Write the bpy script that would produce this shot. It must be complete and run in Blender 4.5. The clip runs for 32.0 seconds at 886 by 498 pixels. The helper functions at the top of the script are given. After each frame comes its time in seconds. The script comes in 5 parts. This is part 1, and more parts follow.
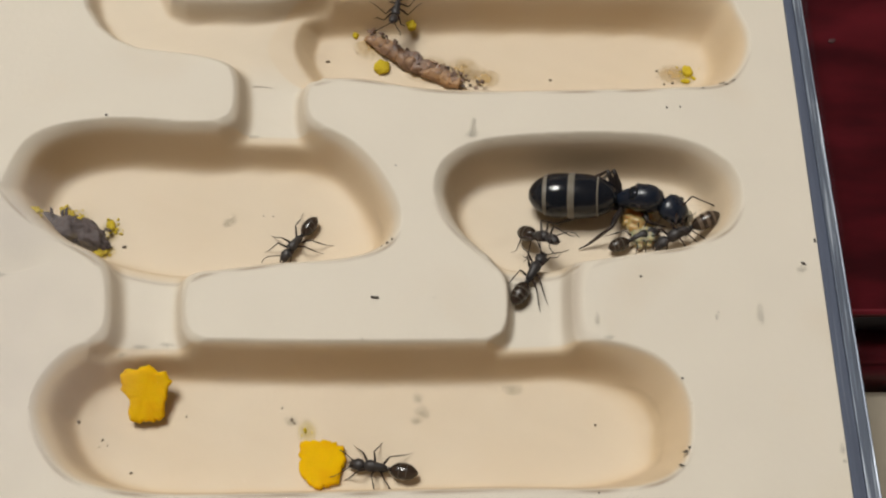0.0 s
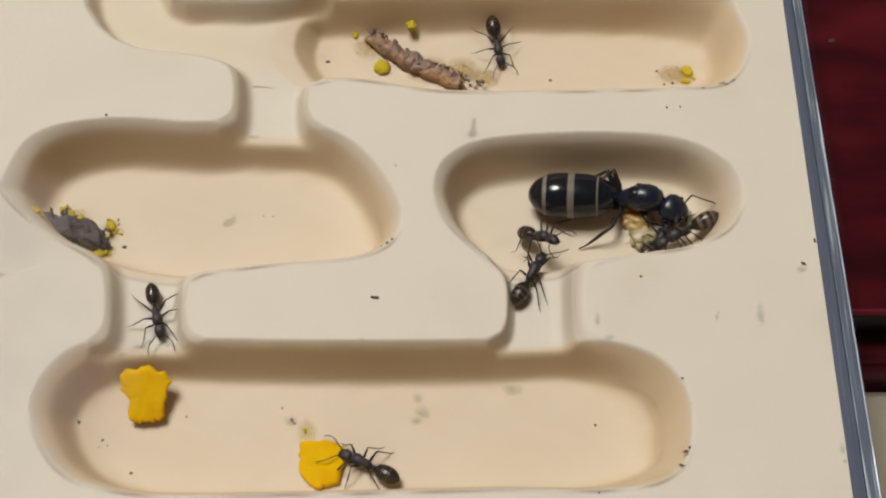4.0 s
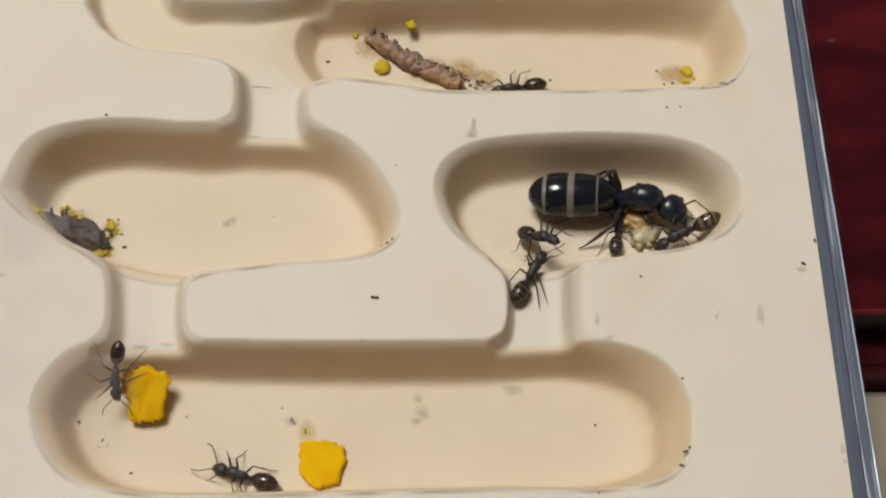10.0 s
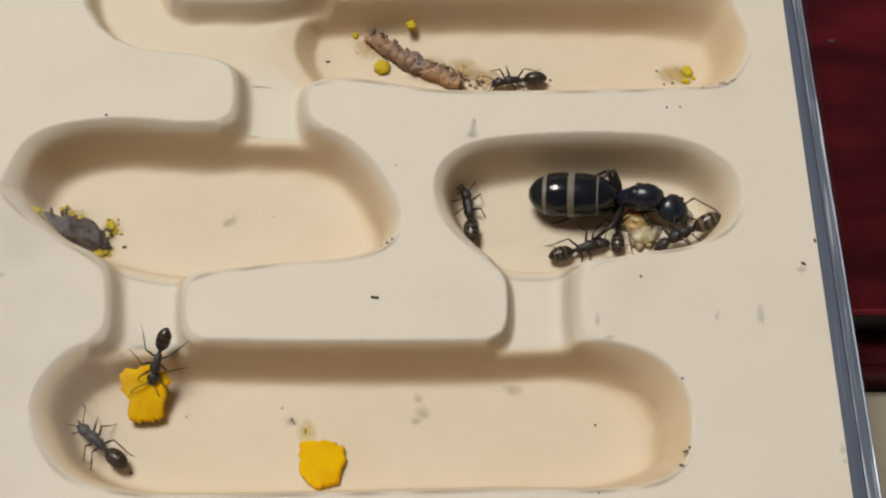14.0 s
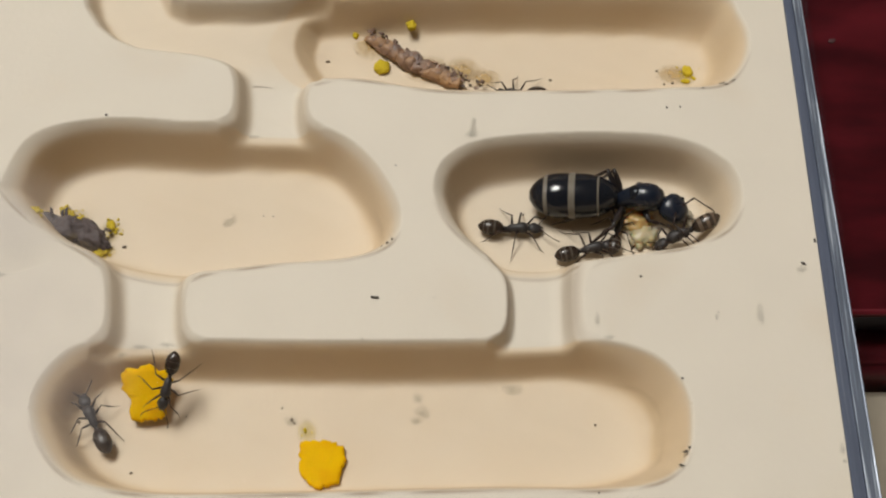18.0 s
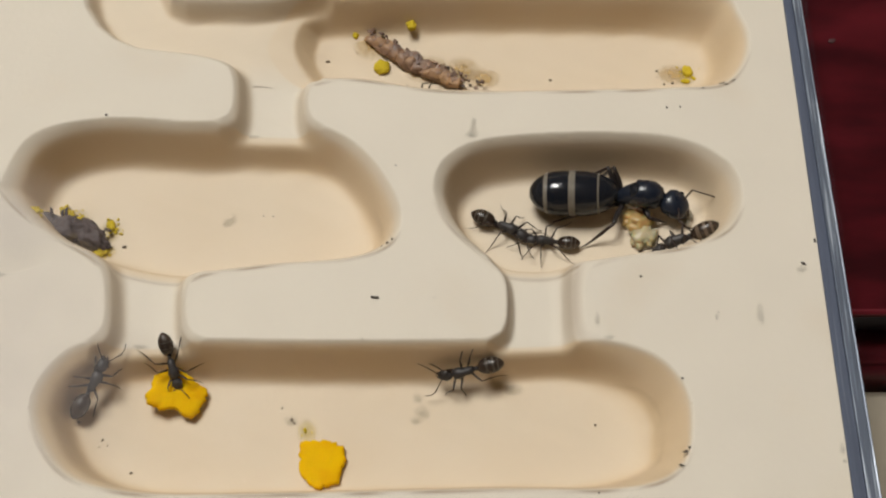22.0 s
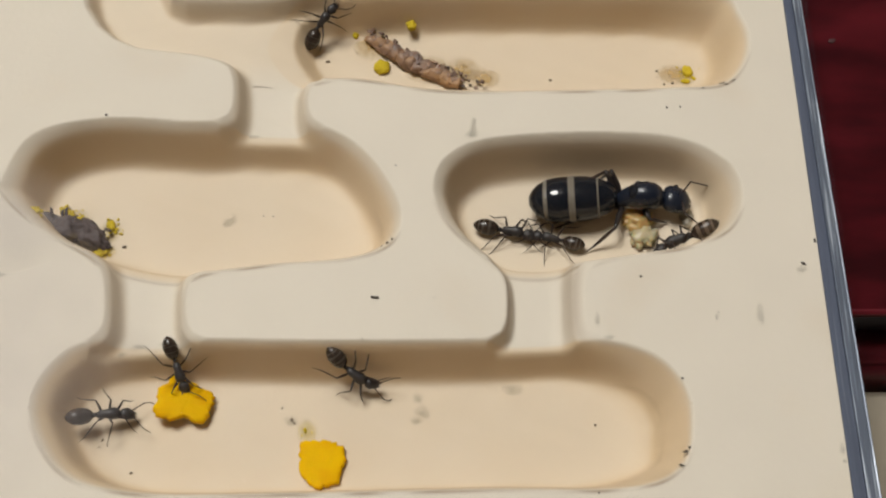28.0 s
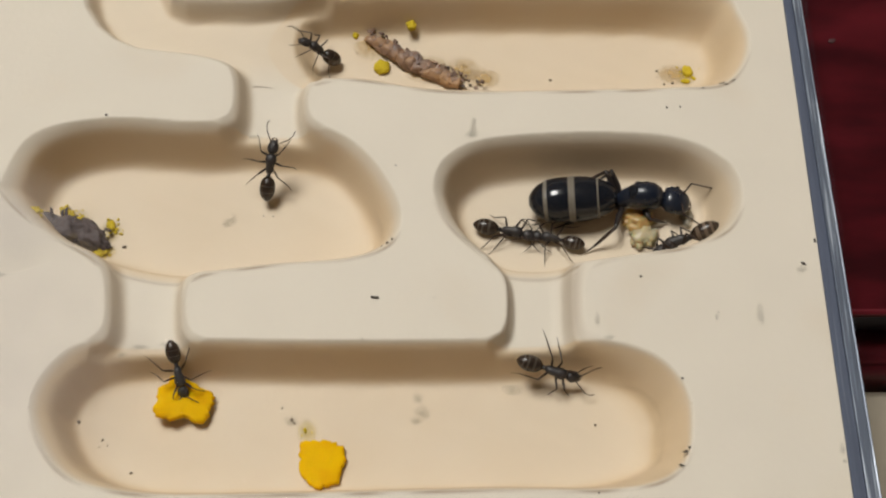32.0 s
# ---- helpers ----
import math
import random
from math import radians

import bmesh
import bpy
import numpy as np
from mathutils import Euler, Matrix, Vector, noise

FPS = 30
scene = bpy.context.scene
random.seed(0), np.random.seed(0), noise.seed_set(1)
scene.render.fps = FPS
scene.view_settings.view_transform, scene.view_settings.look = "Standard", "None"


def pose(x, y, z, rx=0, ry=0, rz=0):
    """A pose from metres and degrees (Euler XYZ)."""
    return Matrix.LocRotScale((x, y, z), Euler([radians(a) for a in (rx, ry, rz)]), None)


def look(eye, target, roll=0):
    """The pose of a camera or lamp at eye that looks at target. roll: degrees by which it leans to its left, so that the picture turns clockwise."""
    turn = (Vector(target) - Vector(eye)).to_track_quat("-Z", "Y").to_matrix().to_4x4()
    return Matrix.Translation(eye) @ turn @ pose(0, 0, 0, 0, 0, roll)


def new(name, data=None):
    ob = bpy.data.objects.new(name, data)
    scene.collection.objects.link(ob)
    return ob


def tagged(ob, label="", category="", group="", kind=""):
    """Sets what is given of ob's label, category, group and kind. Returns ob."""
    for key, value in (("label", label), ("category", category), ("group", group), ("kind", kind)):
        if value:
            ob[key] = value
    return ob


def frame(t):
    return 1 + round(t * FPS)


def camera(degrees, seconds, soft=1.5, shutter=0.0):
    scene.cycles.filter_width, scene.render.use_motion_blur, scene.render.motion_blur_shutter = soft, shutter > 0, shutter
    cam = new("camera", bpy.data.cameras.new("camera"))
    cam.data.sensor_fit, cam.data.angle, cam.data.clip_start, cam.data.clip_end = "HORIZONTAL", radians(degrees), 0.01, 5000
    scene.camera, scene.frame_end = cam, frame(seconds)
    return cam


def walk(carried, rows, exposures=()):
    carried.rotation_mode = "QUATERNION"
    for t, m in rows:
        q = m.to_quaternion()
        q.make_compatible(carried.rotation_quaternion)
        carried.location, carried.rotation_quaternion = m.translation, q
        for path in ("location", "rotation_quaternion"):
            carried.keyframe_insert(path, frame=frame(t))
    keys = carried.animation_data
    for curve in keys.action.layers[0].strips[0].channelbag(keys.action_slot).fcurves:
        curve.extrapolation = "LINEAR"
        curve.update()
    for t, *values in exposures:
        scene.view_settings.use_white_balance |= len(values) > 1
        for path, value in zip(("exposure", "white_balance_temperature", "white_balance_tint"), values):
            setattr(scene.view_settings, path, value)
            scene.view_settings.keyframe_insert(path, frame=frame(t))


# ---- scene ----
MM = 0.001

# ---- the camera, which stands still on its stand above the nest ----
cam = camera(35.00, 32.0, soft=2.2)
VIEW = look((0, -0.07000, 0.13175), (0, 0, 0))
walk(cam, [(0, VIEW), (32, VIEW)])

# ---- light: one ceiling lamp in a closed room ----
world = bpy.data.worlds.new("world")
scene.world = world
world.use_nodes = True
world.node_tree.nodes["Background"].inputs[0].default_value = (0.9, 0.95, 1.0, 1)
world.node_tree.nodes["Background"].inputs[1].default_value = 0.03
scene.view_settings.exposure = 0.0

LAMP_PLACE = (-0.46, 0.46, 1.66)
lamp_data = bpy.data.lights.new("ceiling_lamp_light", "AREA")
lamp_data.shape, lamp_data.size, lamp_data.size_y = "RECTANGLE", 0.62, 0.62
lamp_data.energy, lamp_data.color = 29.8, (0.985, 0.962, 0.92)
lamp_light = new("ceiling_lamp_light", lamp_data)
lamp_light.location = (LAMP_PLACE[0], LAMP_PLACE[1], LAMP_PLACE[2] - 0.012)


# ---- materials ----
def material(name, colour, rough=0.6, metal=0.0, vary=0.12, scale=300.0, bump=0.1, bump_scale=900.0, stretch=(1, 1, 1),
             spec=0.5, second=None, second_scale=60.0, second_span=(0.5, 0.7), transmit=0.0, subsurface=0.0, coat=0.0, depth=0.0003, sheen=0.0):
    """A principled surface with variation at two scales and fine relief; scales are per metre."""
    mat = bpy.data.materials.new(name)
    mat.use_nodes = True
    tree = mat.node_tree
    nodes, links = tree.nodes, tree.links
    bsdf = nodes["Principled BSDF"]
    bsdf.inputs["Roughness"].default_value = rough
    bsdf.inputs["Metallic"].default_value = metal
    bsdf.inputs["Specular IOR Level"].default_value = spec
    bsdf.inputs["Transmission Weight"].default_value = transmit
    bsdf.inputs["Coat Weight"].default_value = coat
    bsdf.inputs["Coat Roughness"].default_value = 0.12
    bsdf.inputs["Sheen Weight"].default_value = sheen
    bsdf.inputs["Sheen Roughness"].default_value = 0.4
    if subsurface:
        bsdf.inputs["Subsurface Weight"].default_value = subsurface
        bsdf.inputs["Subsurface Radius"].default_value = (0.0016, 0.0009, 0.0005)
        bsdf.inputs["Subsurface Scale"].default_value = 1.0
    coord = nodes.new("ShaderNodeTexCoord")
    mapping = nodes.new("ShaderNodeMapping")
    mapping.inputs["Scale"].default_value = stretch
    links.new(coord.outputs["Object"], mapping.inputs["Vector"])

    def grain(size, detail=4.0):
        tex = nodes.new("ShaderNodeTexNoise")
        tex.inputs["Scale"].default_value = size
        tex.inputs["Detail"].default_value = detail
        links.new(mapping.outputs["Vector"], tex.inputs["Vector"])
        return tex.outputs["Fac"]

    def blend(fac, a, b):
        mix = nodes.new("ShaderNodeMix")
        mix.data_type = "RGBA"
        for sock, value in ((mix.inputs[0], fac), (mix.inputs[6], a), (mix.inputs[7], b)):
            if isinstance(value, (tuple, float)):
                sock.default_value = value
            else:
                links.new(value, sock)
        return mix.outputs[2]

    low = tuple(c * (1 - vary) for c in colour) + (1.0,)
    high = tuple(min(1, c * (1 + vary)) for c in colour) + (1.0,)
    shade = blend(grain(scale), low, high)
    if second:
        ramp = nodes.new("ShaderNodeMapRange")
        ramp.inputs["From Min"].default_value, ramp.inputs["From Max"].default_value = second_span
        ramp.inputs["To Max"].default_value = 0.8
        links.new(grain(second_scale, 5.0), ramp.inputs["Value"])
        shade = blend(ramp.outputs["Result"], shade, tuple(second) + (1.0,))
    links.new(shade, bsdf.inputs["Base Color"])
    rough_map = nodes.new("ShaderNodeMapRange")
    rough_map.inputs["To Min"].default_value = max(0.02, rough - 0.08)
    rough_map.inputs["To Max"].default_value = min(1.0, rough + 0.1)
    links.new(grain(scale * 0.7), rough_map.inputs["Value"])
    links.new(rough_map.outputs["Result"], bsdf.inputs["Roughness"])
    if bump:
        relief = nodes.new("ShaderNodeBump")
        relief.inputs["Strength"].default_value = bump
        relief.inputs["Distance"].default_value = depth
        links.new(grain(bump_scale), relief.inputs["Height"])
        links.new(relief.outputs["Normal"], bsdf.inputs["Normal"])
    return mat


def plaster_material():
    """Cream plaster, pale where it was sanded, warmer ochre in the moist rooms, with shade painted into the walls."""
    mat = material("cream_plaster", (0.650, 0.594, 0.508), 0.6, vary=0.045, scale=140, bump=0.2, bump_scale=1100, spec=0.3,
                   second=(0.585, 0.51, 0.41), second_scale=70, second_span=(0.58, 0.8), depth=0.0002)
    nodes, links = mat.node_tree.nodes, mat.node_tree.links
    bsdf = nodes["Principled BSDF"]
    pale = bsdf.inputs["Base Color"].links[0].from_socket
    damp_shade = nodes.new("ShaderNodeAttribute")
    damp_shade.attribute_name = "damp_shade"
    spread = nodes.new("ShaderNodeTexNoise")
    spread.inputs["Scale"].default_value, spread.inputs["Detail"].default_value = 160.0, 4.0
    coord = nodes.new("ShaderNodeTexCoord")
    links.new(coord.outputs["Object"], spread.inputs["Vector"])

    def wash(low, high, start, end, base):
        """Lays a mottled tone over base where the moisture-and-shade mask runs from start to end."""
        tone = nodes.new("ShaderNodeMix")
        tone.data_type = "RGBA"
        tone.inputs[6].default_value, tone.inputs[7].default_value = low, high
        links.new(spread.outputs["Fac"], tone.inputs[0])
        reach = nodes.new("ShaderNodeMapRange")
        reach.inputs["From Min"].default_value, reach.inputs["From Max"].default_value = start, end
        links.new(damp_shade.outputs["Fac"], reach.inputs["Value"])
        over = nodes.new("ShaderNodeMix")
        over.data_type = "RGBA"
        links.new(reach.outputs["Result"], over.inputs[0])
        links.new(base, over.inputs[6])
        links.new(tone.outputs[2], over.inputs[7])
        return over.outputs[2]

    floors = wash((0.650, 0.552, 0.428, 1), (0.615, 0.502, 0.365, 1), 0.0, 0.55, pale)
    # steep walls get a browner wash, shade put into their colour
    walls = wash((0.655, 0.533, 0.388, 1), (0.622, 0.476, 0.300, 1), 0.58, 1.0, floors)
    # brown for brink lines and patches, part soiling, part painted shade
    grime_shade = nodes.new("ShaderNodeAttribute")
    grime_shade.attribute_name = "grime_shade"
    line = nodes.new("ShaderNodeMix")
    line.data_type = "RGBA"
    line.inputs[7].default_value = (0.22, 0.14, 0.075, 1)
    links.new(grime_shade.outputs["Fac"], line.inputs[0])
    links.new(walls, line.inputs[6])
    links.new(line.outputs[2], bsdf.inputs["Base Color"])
    return mat


def smear_material(name, colour, strength, grain_size=900.0, span=(0.04, 0.42)):
    """A thin dried film that fades out unevenly towards its edge."""
    mat = material(name, colour, 0.75, vary=0.25, scale=1800, bump=0.2, bump_scale=3000)
    nodes, links = mat.node_tree.nodes, mat.node_tree.links
    bsdf, out = nodes["Principled BSDF"], nodes["Material Output"]
    coord, shift, ball, tex, ramp, clear, mix = (nodes.new("ShaderNode" + k) for k in ("TexCoord", "Mapping", "TexGradient", "TexNoise", "MapRange", "BsdfTransparent", "MixShader"))
    ball.gradient_type = "SPHERICAL"
    shift.inputs["Location"].default_value, shift.inputs["Scale"].default_value = (-1.0, -1.0, 0.0), (2.0, 2.0, 0.0)
    links.new(coord.outputs["Generated"], shift.inputs["Vector"])
    links.new(shift.outputs["Vector"], ball.inputs["Vector"])
    tex.inputs["Scale"].default_value, tex.inputs["Detail"].default_value = grain_size, 5.0
    links.new(coord.outputs["Object"], tex.inputs["Vector"])
    times = nodes.new("ShaderNodeMath")
    times.operation = "MULTIPLY"
    links.new(ball.outputs["Fac"], times.inputs[0])
    links.new(tex.outputs["Fac"], times.inputs[1])
    links.new(times.outputs[0], ramp.inputs["Value"])
    ramp.inputs["From Min"].default_value, ramp.inputs["From Max"].default_value = span
    ramp.inputs["To Max"].default_value = strength
    links.new(ramp.outputs["Result"], mix.inputs[0])
    links.new(clear.outputs[0], mix.inputs[1])
    links.new(bsdf.outputs[0], mix.inputs[2])
    links.new(mix.outputs[0], out.inputs["Surface"])
    return mat


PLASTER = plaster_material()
STEEL = material("brushed_grey_edge", (0.070, 0.086, 0.132), 0.45, metal=0.2, vary=0.35, scale=3500, stretch=(1, 0.02, 1),
                 bump=0.25, bump_scale=1500, second=(0.12, 0.145, 0.20), second_scale=2200, second_span=(0.56, 0.66), depth=0.0001)
STEEL_BRIGHT = material("worn_bright_edge", (0.15, 0.18, 0.24), 0.4, metal=0.25, vary=0.45, scale=3600, stretch=(1, 0.03, 1),
                        bump=0.2, bump_scale=1500, second=(0.55, 0.62, 0.72), second_scale=3200, second_span=(0.52, 0.66), depth=0.0001)
MAHOGANY = material("dark_red_wood", (0.110, 0.0095, 0.016), 0.42, vary=0.6, scale=150, stretch=(0.5, 1.3, 1), bump=0.1, bump_scale=300,
                    second=(0.034, 0.0035, 0.007), second_scale=120, second_span=(0.40, 0.66), spec=0.3)
DARK_WOOD = material("near_black_wood", (0.012, 0.008, 0.009), 0.6, vary=0.3, scale=60, bump=0.1)
TILE = material("beige_floor_tile", (0.42, 0.37, 0.29), 0.5, vary=0.1, scale=30, bump=0.05, bump_scale=80, second=(0.33, 0.28, 0.22), second_scale=6)
BENCH_PAINT = material("beige_bench_paint", (0.34, 0.30, 0.23), 0.6, vary=0.12, scale=25, bump=0.08, bump_scale=200, second=(0.27, 0.24, 0.18), second_scale=9)
# unseen walls and ceiling, tinted so that their bounce warms the shaded plaster
WALL_PAINT = material("tan_bounce_wall_paint", (0.54, 0.43, 0.32), 0.8, vary=0.04, scale=8, bump=0.05, bump_scale=90)
CEILING_PAINT = material("cream_ceiling_paint", (0.66, 0.60, 0.50), 0.85, vary=0.03, scale=8, bump=0.05, bump_scale=90)
CUTICLE = material("black_ant_cuticle", (0.024, 0.019, 0.018), 0.34, vary=0.3, scale=1800, bump=0.22, bump_scale=6000, spec=0.45, depth=0.00006)
CUTICLE_MATT = material("dull_black_ant_cuticle", (0.027, 0.023, 0.023), 0.5, vary=0.3, scale=1800, bump=0.3, bump_scale=5000, depth=0.00006, sheen=0.06)
GLOSSY_CUTICLE = material("glossy_black_queen_cuticle", (0.008, 0.010, 0.015), 0.12, vary=0.3, scale=700, bump=0.16, bump_scale=3500, spec=0.55, depth=0.00006)
SILKY_CUTICLE = material("silky_blue_black_queen_cuticle", (0.009, 0.013, 0.024), 0.27, vary=0.3, scale=700, bump=0.2, bump_scale=4500, spec=0.55, depth=0.00006)
BROWN_CUTICLE = material("dark_brown_leg_cuticle", (0.026, 0.014, 0.011), 0.42, vary=0.3, scale=2000, bump=0.15, bump_scale=5000, depth=0.00005)
GASTER = material("glossy_brownish_black_gaster", (0.030, 0.020, 0.015), 0.24, vary=0.4, scale=900, bump=0.25, bump_scale=5000, spec=0.5, depth=0.00006,
                  second=(0.052, 0.034, 0.024), second_scale=420, second_span=(0.45, 0.7))
STRIPE = material("brown_gaster_stripe", (0.120, 0.085, 0.058), 0.34, vary=0.3, scale=2500, bump=0.2, bump_scale=5000, depth=0.00005)
BAND = material("pale_gaster_band", (0.062, 0.050, 0.038), 0.36, vary=0.25, scale=2500, bump=0.2, bump_scale=5000, depth=0.00005)
QUEEN_BAND = material("pale_grey_gaster_band", (0.175, 0.155, 0.125), 0.3, vary=0.2, scale=2000, bump=0.15, bump_scale=4500, depth=0.00005)
MOUTH = material("reddish_brown_mandible", (0.035, 0.016, 0.010), 0.35, vary=0.2, scale=2500)
YOLK = material("dry_egg_yolk", (0.73, 0.425, 0.0012), 0.85, vary=0.08, scale=1200, bump=0.35, bump_scale=2600, subsurface=0.25,
                second=(0.62, 0.29, 0.001), second_scale=350, second_span=(0.52, 0.75), spec=0.06, depth=0.0002)
CRUMB = material("yolk_crumb", (0.56, 0.42, 0.03), 0.9, vary=0.25, scale=1500, bump=0.9, bump_scale=2600, spec=0.1, depth=0.0004)
MEAL = material("moist_brown_larva_skin", (0.36, 0.21, 0.105), 0.55, vary=0.35, scale=700, bump=0.5, bump_scale=1700,
                second=(0.15, 0.085, 0.06), second_scale=420, second_span=(0.42, 0.60), coat=0.1, depth=0.0003)
FLESH = material("greyish_pink_flesh", (0.29, 0.185, 0.125), 0.45, vary=0.3, scale=900, bump=0.6, bump_scale=1800, subsurface=0.2,
                 second=(0.125, 0.085, 0.08), second_scale=450, second_span=(0.42, 0.62), depth=0.0003)
FLESH_DARK = material("purplish_dried_flesh", (0.17, 0.105, 0.075), 0.5, vary=0.35, scale=900, bump=0.6, bump_scale=1800, depth=0.0003)
CARCASS_GREY = material("bluish_grey_insect_shell", (0.095, 0.083, 0.090), 0.65, vary=0.4, scale=600, bump=0.4, bump_scale=1300, second=(0.06, 0.05, 0.05), second_scale=400, depth=0.0003)
YELLOW_SMEAR = smear_material("yellow_yolk_dust", (0.62, 0.47, 0.04), 0.35, 1600.0)
CARCASS = material("dull_dark_insect_shell", (0.070, 0.050, 0.048), 0.65, vary=0.35, scale=500, bump=0.3, bump_scale=1200,
                   second=(0.20, 0.155, 0.055), second_scale=260, second_span=(0.5, 0.7), depth=0.0003)
CARCASS_PALE = material("tan_insect_membrane", (0.16, 0.13, 0.09), 0.65, vary=0.3, scale=900, bump=0.4, bump_scale=1500)
BROOD = material("translucent_yellowish_brood", (0.62, 0.53, 0.34), 0.42, vary=0.2, scale=1200, bump=0.15, bump_scale=2200, transmit=0.3, subsurface=0.5,
                 second=(0.66, 0.53, 0.28), second_scale=500)
HONEY_BROOD = material("honey_coloured_brood", (0.64, 0.43, 0.17), 0.3, vary=0.15, scale=1200, bump=0.2, bump_scale=2200, transmit=0.35, subsurface=0.4)
PALE_BROOD = material("milky_white_brood", (0.62, 0.57, 0.46), 0.3, vary=0.1, scale=1500, bump=0.2, bump_scale=3000, transmit=0.6)
DIRT = material("dark_dry_frass", (0.055, 0.045, 0.037), 0.8, vary=0.4, scale=2500, bump=0.6, bump_scale=4000)
PALE_DIRT = material("brown_dry_frass", (0.19, 0.15, 0.11), 0.8, vary=0.4, scale=2500, bump=0.6, bump_scale=4000)
GREY_DIRT = smear_material("grey_dry_smear", (0.24, 0.22, 0.165), 0.22)
VEIL = smear_material("greyish_glass_veil", (0.72, 0.675, 0.69), 0.19, 130.0, (0.0, 0.5))
STAIN = smear_material("brown_damp_stain", (0.50, 0.33, 0.11), 0.6, 1400.0)
DROPLET = material("clear_water", (0.9, 0.9, 0.9), 0.05, vary=0.0, bump=0.0, transmit=1.0)
HAIR = material("dark_hair", (0.20, 0.15, 0.11), 0.5, vary=0.2, scale=2500)
PALE_SPECK = material("pale_dust_speck", (0.05, 0.012, 0.014), 0.7)
LAMP_METAL = material("white_lamp_housing", (0.7, 0.7, 0.68), 0.5, vary=0.03, scale=40)

DIFFUSER = bpy.data.materials.new("lit_lamp_diffuser")
DIFFUSER.use_nodes = True
DIFFUSER.node_tree.nodes["Principled BSDF"].inputs["Emission Color"].default_value = (1.0, 0.95, 0.88, 1)
DIFFUSER.node_tree.nodes["Principled BSDF"].inputs["Emission Strength"].default_value = 3.0


def cover_glass():
    """Clear glass: straight through, its mirror gloss lowered to hardly any."""
    mat = bpy.data.materials.new("clear_low_gloss_glass")
    mat.use_nodes = True
    tree = mat.node_tree
    nodes, links = tree.nodes, tree.links
    nodes.remove(nodes["Principled BSDF"])
    clear, gloss, mix, fres = (nodes.new("ShaderNode" + k) for k in ("BsdfTransparent", "BsdfGlossy", "MixShader", "Fresnel"))
    clear.inputs["Color"].default_value = (0.985, 0.99, 0.985, 1)
    gloss.inputs["Roughness"].default_value = 0.05
    # IOR far below that of glass, to keep the lamp's reflection out
    fres.inputs["IOR"].default_value = 1.02
    links.new(fres.outputs[0], mix.inputs[0])
    links.new(clear.outputs[0], mix.inputs[1])
    links.new(gloss.outputs[0], mix.inputs[2])
    links.new(mix.outputs[0], nodes["Material Output"].inputs["Surface"])
    return mat


GLASS = cover_glass()


# ---- mesh helpers (all in millimetres, turned into metres by finish) ----
def finish(name, bm, mat, smooth=True):
    for v in bm.verts:
        v.co *= MM
    bmesh.ops.recalc_face_normals(bm, faces=bm.faces)
    mesh = bpy.data.meshes.new(name)
    bm.to_mesh(mesh)
    bm.free()
    for p in mesh.polygons:
        p.use_smooth = smooth
    mesh.materials.append(mat)
    return mesh


def part(name, bm, mat, parent, label="", place=None, smooth=True):
    """Links a bmesh (or a ready mesh) as one mesh object under a thing or a part; place is in millimetres in the parent's space."""
    mesh = finish(name, bm, mat, smooth) if isinstance(bm, bmesh.types.BMesh) else bm
    ob = new(name, mesh)
    ob.parent = parent
    if place is not None:
        ob.location = [c * MM for c in place]
    if label:
        tagged(ob, label)
    return ob


def thing(name, bm, mat, m, label, category, group="", kind="", smooth=True):
    ob = new(name, finish(name, bm, mat, smooth) if bm else None)
    ob.matrix_basis = m
    return tagged(ob, label, category, group, kind)


def at(x, y, z=0.0, rx=0, ry=0, rz=0):
    return pose(x * MM, y * MM, z * MM, rx, ry, rz)


def box(bm, lo, hi, bevel=0.0):
    got = bmesh.ops.create_cube(bm, size=1.0)["verts"]
    for v in got:
        v.co = Vector([lo[i] + (v.co[i] + 0.5) * (hi[i] - lo[i]) for i in range(3)])
    if bevel:
        edges = {e for v in got for e in v.link_edges}
        bmesh.ops.bevel(bm, geom=list(edges), offset=bevel, segments=2, affect="EDGES")
    return bm


def loft(rings, sides=14, bm=None):
    """A closed body of elliptic rings along x: each (x, half width, half height, y, z)."""
    bm = bm or bmesh.new()
    rows = []
    for x, ry, rz, cy, cz in rings:
        rows.append([bm.verts.new((x, cy + ry * math.cos(a), cz + rz * math.sin(a))) for a in (2 * math.pi * k / sides for k in range(sides))])
    for a, b in zip(rows, rows[1:]):
        for k in range(sides):
            bm.faces.new((a[k], a[(k + 1) % sides], b[(k + 1) % sides], b[k]))
    bm.faces.new(rows[0][::-1])
    bm.faces.new(rows[-1])
    return bm


def egg(x0, x1, ry, rz, cz=0.0, blunt=0.0, n=11, sides=16, bm=None, cy=0.0):
    """An egg-shaped body from x0 to x1; blunt moves its widest place towards x1."""
    rings = []
    for k in range(n):
        a = math.pi * (0.03 + 0.94 * k / (n - 1))
        u = 0.5 - 0.5 * math.cos(a)
        w = math.sin(a) ** 0.85 * (1 + blunt * (u - 0.5))
        rings.append((x0 + (x1 - x0) * u, ry * w, rz * w, cy, cz))
    return loft(rings, sides, bm)


